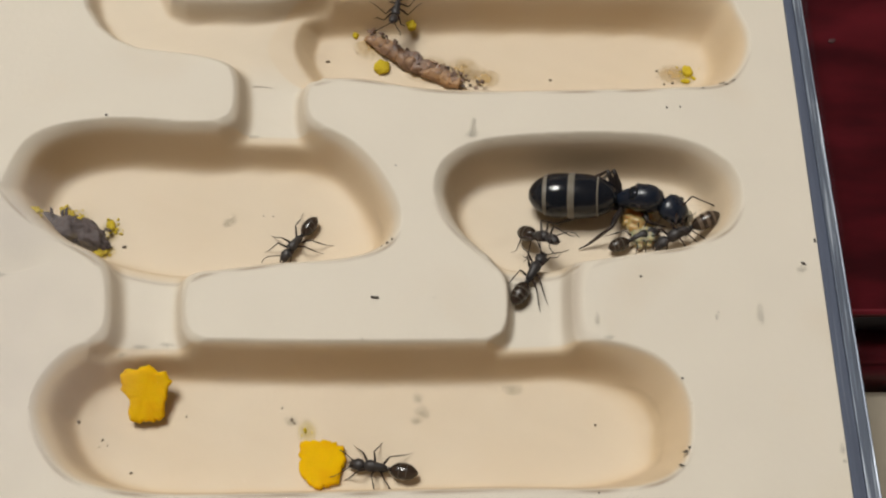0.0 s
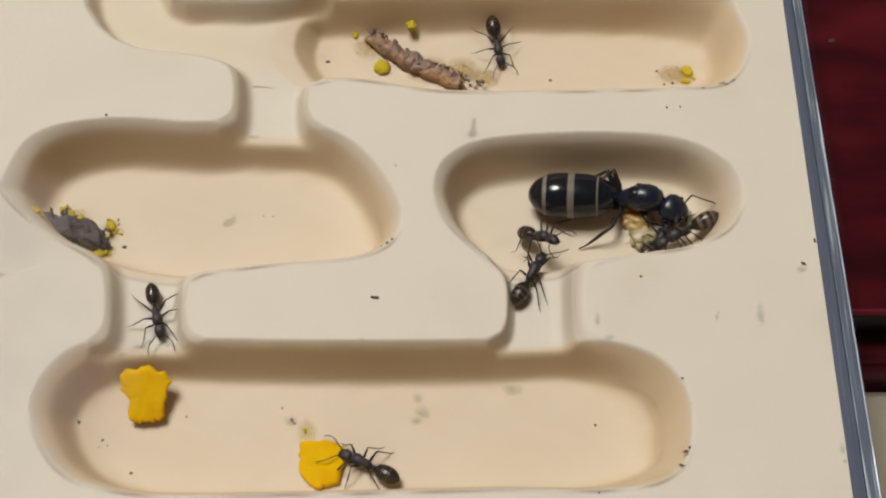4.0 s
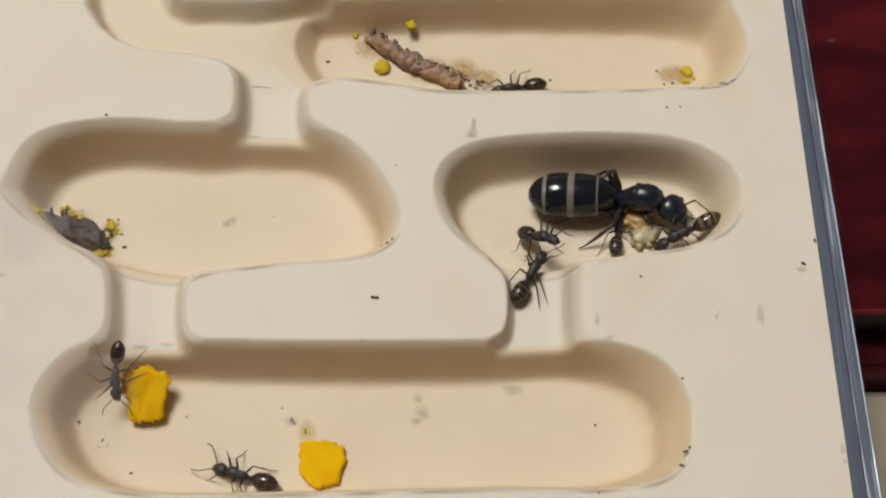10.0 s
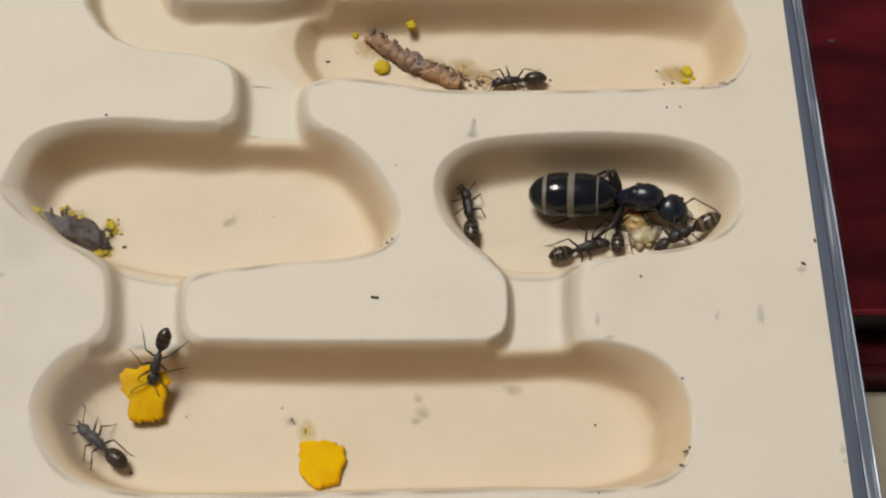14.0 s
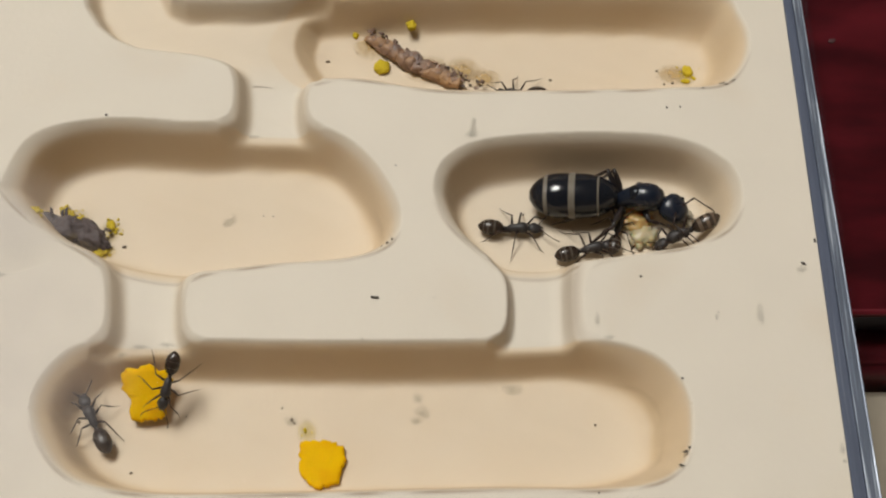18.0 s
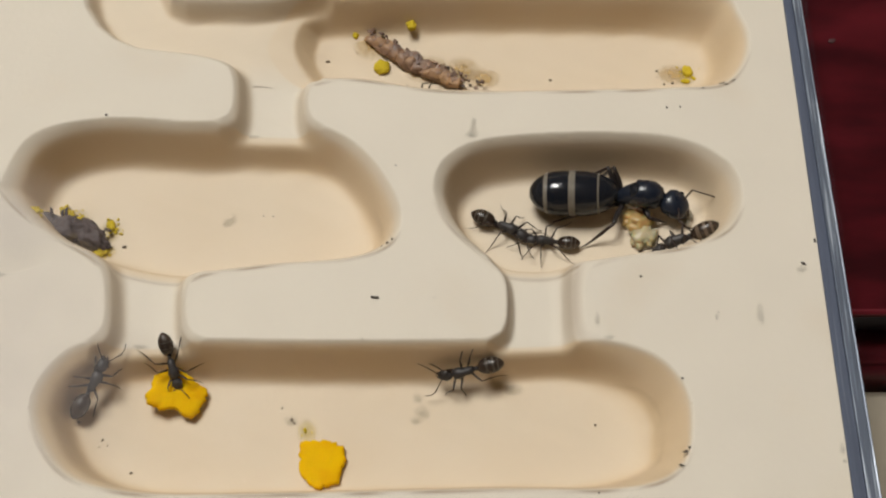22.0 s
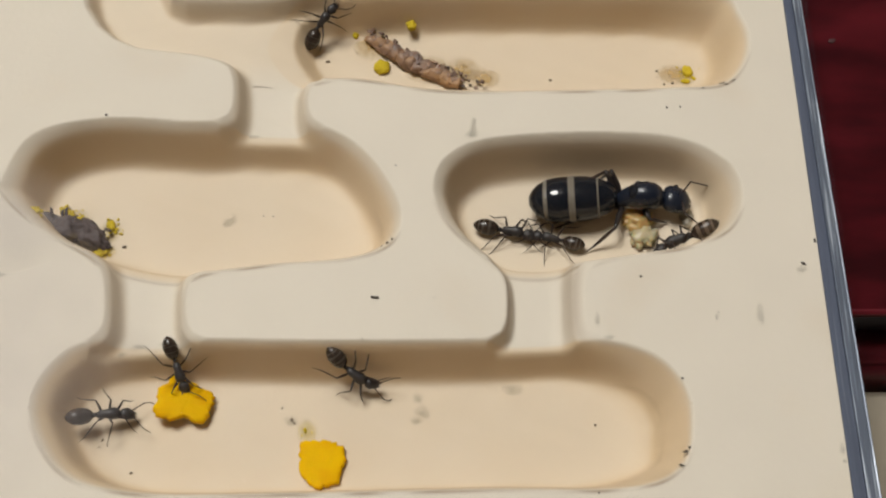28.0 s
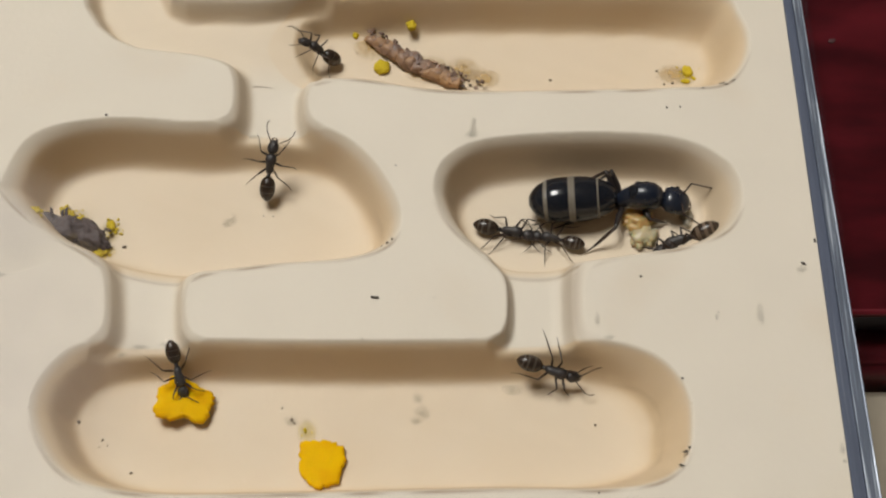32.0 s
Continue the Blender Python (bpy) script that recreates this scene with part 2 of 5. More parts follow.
def tube(points, radii, sides=7, bm=None):
    """A tapered tube along points."""
    bm = bm or bmesh.new()
    pts = [Vector(p) for p in points]
    rows = []
    for k, p in enumerate(pts):
        way = (pts[min(k + 1, len(pts) - 1)] - pts[max(k - 1, 0)]).normalized()
        side = way.cross(Vector((0, 0, 1)) if abs(way.z) < 0.9 else Vector((1, 0, 0))).normalized()
        up = side.cross(way)
        rows.append([bm.verts.new(p + radii[k] * (math.cos(a) * side + math.sin(a) * up)) for a in (2 * math.pi * j / sides for j in range(sides))])
    for a, b in zip(rows, rows[1:]):
        for j in range(sides):
            bm.faces.new((a[j], a[(j + 1) % sides], b[(j + 1) % sides], b[j]))
    bm.faces.new(rows[0][::-1])
    bm.faces.new(rows[-1])
    return bm


def lump(size, seed, rough=0.25, detail=3, bm=None, flat=0.0, lobes=1.4, centre=(0, 0, 0)):
    """An irregular lump of the given half sizes."""
    bm = bm or bmesh.new()
    got = bmesh.ops.create_icosphere(bm, subdivisions=detail, radius=1.0)["verts"]
    shift = Vector((seed * 3.71, seed * 1.37, seed * 2.11))
    for v in got:
        n = v.co.normalized()
        r = 1 + rough * noise.noise(n * lobes + shift) * 1.6 + rough * 0.5 * noise.noise(n * lobes * 3.1 + shift)
        c = n * r
        if flat and abs(c.z) > flat:
            c.z = math.copysign(flat + (abs(c.z) - flat) * 0.15, c.z)
        v.co = Vector((c.x * size[0] + centre[0], c.y * size[1] + centre[1], c.z * size[2] + centre[2]))
    return bm


# ---- the nest's plan: rooms and passages hollowed into a plaster block (millimetres) ----
PASSAGE_DEPTH, SHALLOW_DEPTH = 3.4, 2.3


def ring(points, steps=8):
    """A smooth closed outline through corner points."""
    p = np.array(points, float)
    out = []
    for k in range(len(p)):
        a, b, c, d = p[k - 1], p[k], p[(k + 1) % len(p)], p[(k + 2) % len(p)]
        for s in range(steps):
            u = s / steps
            out.append(0.5 * (2 * b + (c - a) * u + (2 * a - 5 * b + 4 * c - d) * u * u + (3 * b - a - 3 * c + d) * u ** 3))
    return np.array(out)


def distance(poly, X, Y):
    """Signed distance to an outline, negative inside."""
    best = np.full(X.shape, 1e9)
    inside = np.zeros(X.shape, bool)
    for (ax, ay), (bx, by) in zip(poly, np.roll(poly, -1, axis=0)):
        ex, ey = bx - ax, by - ay
        u = np.clip(((X - ax) * ex + (Y - ay) * ey) / (ex * ex + ey * ey + 1e-12), 0, 1)
        gap = (X - ax - u * ex) ** 2 + (Y - ay - u * ey) ** 2
        best = np.minimum(best, gap)
        if ay != by:
            inside ^= ((ay > Y) != (by > Y)) & (X < ex * (Y - ay) / ey + ax)
    return np.where(inside, -1, 1) * np.sqrt(best)


BRINK, STEEP, FOOT = 0.98, 0.6, 0.85


def profile(u, deep, gentle=0.0, wide=0.0):
    """How deep the wall has gone u inside the brink: a rounded brink, a steep face and a hollow foot."""
    u = np.maximum(u, 0) / (1 + 1.1 * gentle)
    foot = FOOT * (1.35 + 2.0 * np.maximum(gentle, -0.3))
    d1, d2 = (0.27 + 0.26 * wide) * deep, (0.90 - 0.04 * wide) * deep
    a = d1 * np.clip(u / BRINK, 0, 1) ** 1.2
    b = (d2 - d1) * np.clip((u - BRINK) / STEEP, 0, 1)
    c = (deep - d2) * (1 - (1 - np.clip((u - BRINK - STEEP) / foot, 0, 1)) ** 2.3)
    return a + b + c


LOWER_ROOM = ((-41.38, -18.79), (-40.42, -13.72), (-35.92, -10.45), (-25.19, -10.32), (-10.68, -10.51), (4.41, -10.38), (14.29, -10.19), (21.00, -11.71), (24.40, -15.14), (25.05, -19.50), (23.60, -24.20), (18.00, -26.45), (3.63, -26.59), (-15.59, -27.04), (-29.32, -27.04), (-37.26, -24.98))
MIDDLE_ROOM = ((-48.16, 8.80), (-45.44, 14.64), (-37.52, 16.74), (-28.64, 16.28), (-21.07, 16.36), (-13.47, 15.61), (-8.67, 12.43), (-5.47, 7.72), (-4.43, 3.85), (-5.65, 0.61), (-9.80, -1.15), (-18.13, -1.96), (-26.99, -2.89), (-34.87, -1.56), (-42.18, 1.85), (-47.22, 6.16))
QUEEN_ROOM = ((-1.11, 7.72), (0.37, 11.69), (5.39, 14.05), (16.71, 14.86), (26.06, 14.05), (31.41, 10.96), (32.59, 6.66), (30.92, 2.67), (26.79, 0.41), (21.32, -0.61), (15.28, -1.62), (10.78, -2.43), (6.32, -1.96), (2.47, 0.89), (0.06, 3.85))
UPPER_ROOM = ((-20.80, 29.15), (-18.90, 24.60), (-14.88, 22.01), (-9.23, 21.70), (-2.81, 20.47), (4.85, 20.00), (16.98, 20.23), (26.57, 20.54), (32.40, 21.39), (35.24, 25.94), (34.76, 30.94), (31.33, 34.58), (14.41, 35.45), (-5.60, 35.35), (-17.20, 33.9))
ROOMS = (LOWER_ROOM, MIDDLE_ROOM, QUEEN_ROOM, UPPER_ROOM)
PASSAGES = (
    ((-36.26, 2.81), (-27.60, 2.81), (-26.03, -15.45), (-34.19, -15.45)),
    ((6.95, 2.81), (15.00, 2.81), (14.55, -14.21), (6.60, -14.21)),
    ((-24.17, 28.18), (-15.74, 28.18), (-15.04, 12.79), (-23.09, 12.79)),
    ((-45.33, 55.08), (-34.07, 55.08), (-32.37, 36.42), (-31.52, 34.41), (-30.13, 33.74), (-14.86, 33.58), (-14.46, 24.04), (-23.49, 24.04), (-28.75, 25.15), (-35.32, 26.10), (-38.06, 27.38), (-40.09, 29.15), (-41.86, 31.92), (-42.66, 34.74)),
)

OUTLINES = [ring(r) for r in ROOMS]
END_SLOPES = ((0.9, 1.0), (0.7, 0.5), (0.5, 0.8), (0.0, 0.4))
BREADTHS = (1.05, 1.25, 1.1, 1.42)
ROOM_DEPTHS = (6.2, 6.9, 6.3, 6.2)


def hollow(X, Y):
    """Depth of the hollows below the block's top, and the signed distance to their common brink."""
    deep = np.zeros(X.shape)
    near = []
    for poly, (west, east), broad, floor in zip(OUTLINES, END_SLOPES, BREADTHS, ROOM_DEPTHS):
        s = distance(poly, X, Y)
        near.append(s)
        mid, half = (poly[:, 0].max() + poly[:, 0].min()) / 2, (poly[:, 0].max() - poly[:, 0].min()) / 2
        over = np.clip((np.abs(X - mid) / half - 0.62) / 0.38, 0, 1)
        ends = over * over * (3 - 2 * over)
        deep = np.maximum(deep, profile(-s / broad, floor, ends * np.where(X < mid, west, east), ends * np.where(X < mid, 0, east)))
    # the upper room's corner rises to the passage in a slanting bank
    down = X + 18.3 - (Y - 29.3) ** 2 / 12.8
    down = np.maximum(down, 0) / np.sqrt(1 + ((Y - 29.3) / 6.4) ** 2)
    bank = 2.4 + 1.3 * down
    deep = np.where((X < -8.0) & (Y > 22.0), np.minimum(deep, bank), deep)
    for poly in PASSAGES:
        near.append(distance(np.array(poly, float), X, Y))
    beside = np.min(near[len(OUTLINES):], axis=0)
    soft = 1.15
    joint = -soft * np.log(sum(np.exp(-np.clip(s, -12, 12) / soft) for s in near))
    joint = np.where(np.min(near, axis=0) > 11, 11, joint)
    few = np.min(near, axis=0)
    brink = np.minimum(few, np.maximum(joint, few - 1.3))
    low = PASSAGE_DEPTH + (SHALLOW_DEPTH - PASSAGE_DEPTH) * np.clip((X + 4.0) / 6.0, 0, 1) * np.clip((8.0 - Y) / 6.0, 0, 1)
    low = low - 0.6 * np.clip((-20.0 - X) / 4.0, 0, 1) * np.clip((2.0 - Y) / 4.0, 0, 1)
    side = np.where((X > 4) & (Y < 9), -0.62 + 1.0 * np.clip((X - 9.0) / 3.0, 0, 1), -0.2)
    deep = np.maximum(deep, profile(-brink, low, side) * np.clip((2.4 - beside) / 1.2, 0, 1))
    return deep, brink


# ---- the setting ----
def nest_block():
    """The plaster block, one sheet with its hollows, closed by its sides."""
    x0, x1, y0, y1, step = -57.0, 39.81, -34.0, 46.0, 0.14
    xs = np.linspace(x0, x1, int(round((x1 - x0) / step)) + 1)
    ys = np.linspace(y0, y1, int(round((y1 - y0) / step)) + 1)
    X, Y = np.meshgrid(xs, ys)
    deep, brink = hollow(X, Y)
    gy, gx = np.gradient(brink, ys, xs)
    broad_end = np.clip((X - 24.0) / 4.0, 0, 1) * np.clip((Y - 15.0) / 3.0, 0, 1)
    firm = 1 - 0.7 * np.exp(-((X - 10.5) / 5.0) ** 4 - ((Y + 6.0) / 4.5) ** 4) - 0.6 * np.exp(-((X + 18.0) / 4.0) ** 4 - ((Y - 29.0) / 4.5) ** 4)
    for turn in range(50):
        mean = deep.copy()
        mean[1:-1, 1:-1] = (deep[:-2, 1:-1] + deep[2:, 1:-1] + deep[1:-1, :-2] + deep[1:-1, 2:]) / 4
        deep = deep + (mean - deep) * np.clip((deep - 0.5) / 1.3, 0, 1) * (firm if turn < 14 else broad_end)
    near = (np.abs(brink) < 0.6 * step)
    near[0, :] = near[-1, :] = False
    near[:, 0] = near[:, -1] = False
    X = np.where(near, X - brink * gx, X)
    Y = np.where(near, Y - brink * gy, Y)
    deep = np.where(near, 0.0, deep)
    waves = 0.03 * np.sin(X * 0.21 + 1.3 * np.sin(Y * 0.13)) + 0.022 * np.sin(Y * 0.37 + X * 0.09)
    worn = 0.05 * np.sin(X * 0.9 + 2 * np.sin(Y * 0.7)) * np.sin(Y * 0.8 + 1.1) * np.clip(deep / 3.0, 0, 1)
    Z = -deep + waves * np.clip(deep, 0.15, 1) + worn
    rows, cols = X.shape
    verts = np.stack([X, Y, Z], -1).reshape(-1, 3) * MM
    idx = np.arange(rows * cols).reshape(rows, cols)
    quads = np.stack([idx[:-1, :-1], idx[:-1, 1:], idx[1:, 1:], idx[1:, :-1]], -1).reshape(-1, 4)
    mesh = bpy.data.meshes.new("nest_block")
    mesh.from_pydata(verts.tolist(), [], quads.tolist())
    mesh.polygons.foreach_set("use_smooth", np.ones(len(mesh.polygons), bool))
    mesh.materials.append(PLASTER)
    damp_shade = np.zeros(X.shape)
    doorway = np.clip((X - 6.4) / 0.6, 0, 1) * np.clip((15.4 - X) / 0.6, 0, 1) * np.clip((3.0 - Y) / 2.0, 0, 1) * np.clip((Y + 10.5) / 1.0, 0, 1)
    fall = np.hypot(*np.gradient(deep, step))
    # steeper faces take more of the wall tone, as painted shade
    steep_shade = 0.55 + 0.45 * np.clip(fall / 0.9, 0, 1)
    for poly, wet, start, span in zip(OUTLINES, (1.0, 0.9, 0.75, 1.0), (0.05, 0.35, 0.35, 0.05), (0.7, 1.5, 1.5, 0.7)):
        damp_shade = np.maximum(damp_shade, wet * np.clip((deep - start) / span, 0, 1) * np.clip(-distance(poly, X, Y) / 0.3, 0, 1))
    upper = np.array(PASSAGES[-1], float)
    damp_shade = np.maximum(damp_shade, 0.7 * np.clip((deep - 0.4) / 1.4, 0, 1) * np.clip((2.0 - distance(upper, X, Y)) / 4.5, 0, 1))
    # passage sides are darkened in the colour too, by their steepness
    damp_shade = np.maximum(damp_shade * steep_shade, 0.26 * np.clip(fall / 1.3 - 0.1, 0, 1) * np.clip(deep / 0.6, 0, 1) * (1 - 0.9 * doorway))
    mesh.attributes.new("damp_shade", "FLOAT", "POINT").data.foreach_set("value", damp_shade.reshape(-1).astype(np.float32))
    # thin brown lines on the near brinks: soiling plus edge shading painted in
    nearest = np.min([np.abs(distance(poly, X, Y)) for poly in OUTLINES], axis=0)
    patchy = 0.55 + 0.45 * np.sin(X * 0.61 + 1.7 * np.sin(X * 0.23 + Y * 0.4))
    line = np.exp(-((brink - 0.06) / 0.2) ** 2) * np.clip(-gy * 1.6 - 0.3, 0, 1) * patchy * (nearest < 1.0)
    # doorway and passage-side lines: edge darkening painted into the colour
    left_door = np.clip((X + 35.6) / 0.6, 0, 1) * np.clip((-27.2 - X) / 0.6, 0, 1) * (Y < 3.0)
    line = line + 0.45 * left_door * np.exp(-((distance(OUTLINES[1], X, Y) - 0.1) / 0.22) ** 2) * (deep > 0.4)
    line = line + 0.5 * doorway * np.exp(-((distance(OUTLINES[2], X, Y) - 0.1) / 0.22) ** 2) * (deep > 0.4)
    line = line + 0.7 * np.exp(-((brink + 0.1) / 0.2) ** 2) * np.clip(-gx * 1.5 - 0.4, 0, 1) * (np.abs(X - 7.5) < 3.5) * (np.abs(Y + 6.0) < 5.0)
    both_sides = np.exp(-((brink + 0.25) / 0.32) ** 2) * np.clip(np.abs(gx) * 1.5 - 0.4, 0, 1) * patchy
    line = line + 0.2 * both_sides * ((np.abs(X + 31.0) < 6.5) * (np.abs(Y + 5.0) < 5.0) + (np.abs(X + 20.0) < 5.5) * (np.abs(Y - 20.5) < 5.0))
    # darkening painted into the colour along the creases at the east ends
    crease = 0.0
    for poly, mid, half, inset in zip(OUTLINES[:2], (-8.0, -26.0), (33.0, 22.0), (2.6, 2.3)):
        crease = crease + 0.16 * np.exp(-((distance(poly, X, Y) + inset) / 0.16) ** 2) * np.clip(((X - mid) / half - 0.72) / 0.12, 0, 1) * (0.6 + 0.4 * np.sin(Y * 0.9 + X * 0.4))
    dirt_shade = crease
    # mixed patches: stains at the lower room's ends, painted shade on bank, brink, slope
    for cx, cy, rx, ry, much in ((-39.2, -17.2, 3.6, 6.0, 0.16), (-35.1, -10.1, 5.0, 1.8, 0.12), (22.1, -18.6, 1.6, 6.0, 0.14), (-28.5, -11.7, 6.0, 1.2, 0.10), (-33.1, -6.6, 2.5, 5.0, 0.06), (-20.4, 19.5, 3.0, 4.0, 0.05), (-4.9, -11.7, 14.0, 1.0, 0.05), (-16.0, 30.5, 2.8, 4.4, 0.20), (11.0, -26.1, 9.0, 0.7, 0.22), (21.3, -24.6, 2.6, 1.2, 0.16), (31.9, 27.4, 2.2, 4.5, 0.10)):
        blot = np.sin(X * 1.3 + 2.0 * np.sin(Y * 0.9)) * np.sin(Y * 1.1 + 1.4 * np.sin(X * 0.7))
        dirt_shade = dirt_shade + much * np.exp(-((X - cx) / rx) ** 2 - ((Y - cy) / ry) ** 2) * (0.75 + 0.4 * blot) * np.clip(deep / 1.5, 0, 1)
    # shade of the right passage's east slope, painted in as a brown strip
    dirt_shade = dirt_shade + 0.38 * np.exp(-((X - 13.85) / 1.35) ** 4 - ((Y + 5.8) / 5.0) ** 4) * np.clip(deep / 0.4, 0, 1)
    mesh.attributes.new("grime_shade", "FLOAT", "POINT").data.foreach_set("value", np.clip(0.72 * line + dirt_shade, 0, 0.65).reshape(-1).astype(np.float32))
    ob = new("nest_block", mesh)
    tagged(ob, "cream plaster ant nest block with hollowed rooms and passages", "ant nest", kind="structure")
    # sides and underside
    bm = bmesh.new()
    box(bm, (x0 + 0.01, y0 + 0.01, -12.0), (x1 - 0.01, y1 - 0.01, -7.6), 0.0)
    part("base_slab", bm, PLASTER, ob, smooth=False)
    for name, lo, hi in (("front_side", (x0, y0 - 0.6, -12), (x1, y0, 0)), ("back_side", (x0, y1, -12), (x1, y1 + 0.6, 0)),
                         ("end_side", (x0 - 0.6, y0, -12), (x0, y1, 0))):
        part(name, box(bmesh.new(), lo, hi, 0.1), PLASTER, ob, smooth=False)
    return ob


def edge_strip():
    """The grey edge that runs along the block and the cover glass."""
    top = 0.14
    ob = new("nest_edge_strip")
    tagged(ob, "brushed blue-grey edge strip with scratches along the nest's side", "edge strip", kind="structure")

    def run(name, profile_points, mat, label=""):
        bm = bmesh.new()
        ends = []
        for y, k in ((-36.0, 1.22), (47.0, 0.86)):
            ends.append([bm.verts.new((39.81 + 0.03 + (x - 0.0) * k, y, z)) for x, z in profile_points])
        n = len(profile_points)
        for j in range(n):
            bm.faces.new((ends[0][j], ends[0][(j + 1) % n], ends[1][(j + 1) % n], ends[1][j]))
        bm.faces.new(ends[0][::-1])
        bm.faces.new(ends[1])
        part(name, bm, mat, ob, label, smooth=False)

    run("inner_lip", [(0, -12), (1.18, -12), (1.18, top - 0.12), (1.02, top), (0.08, top), (0, top - 0.1)], STEEL, "dull grey inner lip")
    run("outer_lip", [(1.2, -12), (2.2, -12), (2.3, top - 0.9), (2.18, top - 0.35), (1.26, top - 0.02), (1.2, top - 0.06)], STEEL_BRIGHT, "scratched bright outer lip")
    run("corner_line", [(2.22, -11.5), (2.42, -11.5), (2.42, top - 0.5), (2.34, top - 0.38), (2.24, top - 0.42)], STEEL_BRIGHT, "thin bright outer corner")
    return ob


def room():
    bm = bmesh.new()
    floor = thing("floor", box(bm, (-2200, -2200, -800), (2200, 2200, -760)), TILE, at(0, 0), "beige tiled room floor below the table", "floor", kind="structure", smooth=False)
    thing("ceiling", box(bmesh.new(), (-2200, -2200, 1690), (2200, 2200, 1740)), CEILING_PAINT, at(0, 0), "plain cream room ceiling, unseen, tinted to warm the bounced light", "ceiling", kind="structure", smooth=False)
    for name, lo, hi in (("wall_north", (-2200, 2200, -800), (2200, 2300, 1740)), ("wall_south", (-2200, -2300, -800), (2200, -2200, 1740)),
                         ("wall_east", (2200, -2300, -800), (2300, 2300, 1740)), ("wall_west", (-2300, -2300, -800), (-2200, 2300, 1740))):
        thing(name, box(bmesh.new(), lo, hi), WALL_PAINT, at(0, 0), "plain tan room wall, unseen, tinted to warm the bounced light", "wall", kind="structure", smooth=False)
    lamp = new("ceiling_lamp")
    lamp.location = LAMP_PLACE
    tagged(lamp, "square white ceiling lamp that lights the room", "lamp")
    part("housing", box(bmesh.new(), (-335, -335, 2), (335, 335, 29), 4), LAMP_METAL, lamp, smooth=False)
    part("diffuser", box(bmesh.new(), (-310, -310, -6), (310, 310, 1), 2), DIFFUSER, lamp, "glowing white diffuser", smooth=False)


def table():
    """The dark red table under the nest; its front edge, a gap coloured black for its shade, a lower rail."""
    ob = new("wooden_table")
    tagged(ob, "dark red mahogany table under the ant nest", "table")
    edge = -2.0
    part("tabletop", box(bmesh.new(), (-500, edge, -12.5), (420, 620, -12.05), 0.6), MAHOGANY, ob, "polished dark red top with faint grain")
    # apron is near black: the recess's shade is put into its colour
    part("apron", box(bmesh.new(), (-480, edge + 1.5, -32.0), (400, edge + 9, -12.6), 0.5), DARK_WOOD, ob, "recessed apron coloured black for the shade under the top")
    part("rail", box(bmesh.new(), (-490, edge - 3.7, -27.0), (410, edge + 1.45, -18.5), 0.8), MAHOGANY, ob, "dark red lower rail")
    for x in (-455, 375):
        for y in (edge + 30, 580):
            part("leg", box(bmesh.new(), (x - 22, y - 22, -760), (x + 22, y + 22, -34.4), 2.0), DARK_WOOD, ob)
    part("knot", lump((0.45, 0.35, 0.12), 5), PALE_SPECK, ob, "pale speck on the top", place=(48.9, 36.0, -11.95))


def bench():
    """A low beige bench pushed against the table."""
    ob = new("beige_bench")
    tagged(ob, "low beige painted bench standing against the dark table", "bench")
    part("seat", box(bmesh.new(), (-260, -330, -44), (420, -6.7, -22.5), 1.2), BENCH_PAINT, ob)
    for x in (-225, 385):
        for y in (-290, -40):
            part("leg", box(bmesh.new(), (x - 20, y - 20, -760), (x + 20, y + 20, -44.1), 2.0), BENCH_PAINT, ob)


bench()
nest_block()
edge_strip()
room()
table()
cover = thing("cover_glass", box(bmesh.new(), (-57, -34, 0.16), (39.81 + 2.2, 46, 2.1)), GLASS, at(0, 0), "clear low-gloss glass cover lying on the plaster nest", "glass cover", smooth=False)
cover.visible_shadow = False


# ---- ants ----
STEP_SIGN = {"fl": 1, "mr": 1, "hl": 1, "fr": -1, "ml": -1, "hr": -1}


def leg_meshes(size, root_at, foot, knee_up, thick, knee_out=0.44, ankle_out=0.80, bent=None):
    """Femur, tibia and tarsus, in the space of the hip."""
    hip, foot = Vector(root_at), Vector(foot)
    flat = foot - hip
    knee = hip + flat * knee_out
    knee.z = hip.z + knee_up
    ankle = hip + flat * ankle_out
    ankle.z = 0.30 * size
    if bent:
        knee = Vector(bent)
        ankle = knee.lerp(foot, 0.66)
        ankle.z = 0.26 * size
    a, b, c = (p - hip for p in (knee, ankle, foot))
    femur = tube([(0, 0, 0), a * 0.16, a * 0.4, a * 0.85, a], [thick * k for k in (1.25, 0.85, 1.25, 0.85, 0.65)])
    tibia = tube([a, a.lerp(b, 0.15), a.lerp(b, 0.55), b], [thick * k for k in (0.62, 0.55, 0.68, 0.45)])
    mid = b.lerp(c, 0.5) + Vector((0, 0, -0.05 * size))
    tarsus = tube([b, b.lerp(mid, 0.5), mid, c], [thick * k for k in (0.42, 0.36, 0.30, 0.2)], sides=6)
    return femur, tibia, tarsus


def antenna_mesh(size, side, spread, reach):
    k = size
    base = Vector((0, 0, 0))
    elbow = Vector((0.95 * reach, side * spread, 0.42)) * k
    tip = elbow + Vector((1.05 * reach, side * 0.25 * spread, -0.45)) * k
    bend = elbow.lerp(tip, 0.5) + Vector((0, side * 0.14, 0.10)) * k
    scape = tube([base, base.lerp(elbow, 0.5) + Vector((0, 0, 0.05 * k)), elbow], [0.075 * k, 0.06 * k, 0.07 * k], sides=6)
    lash = tube([elbow, elbow.lerp(bend, 0.5), bend, bend.lerp(tip, 0.6), tip], [0.05 * k, 0.05 * k, 0.055 * k, 0.06 * k, 0.035 * k], sides=6)
    return scape, lash


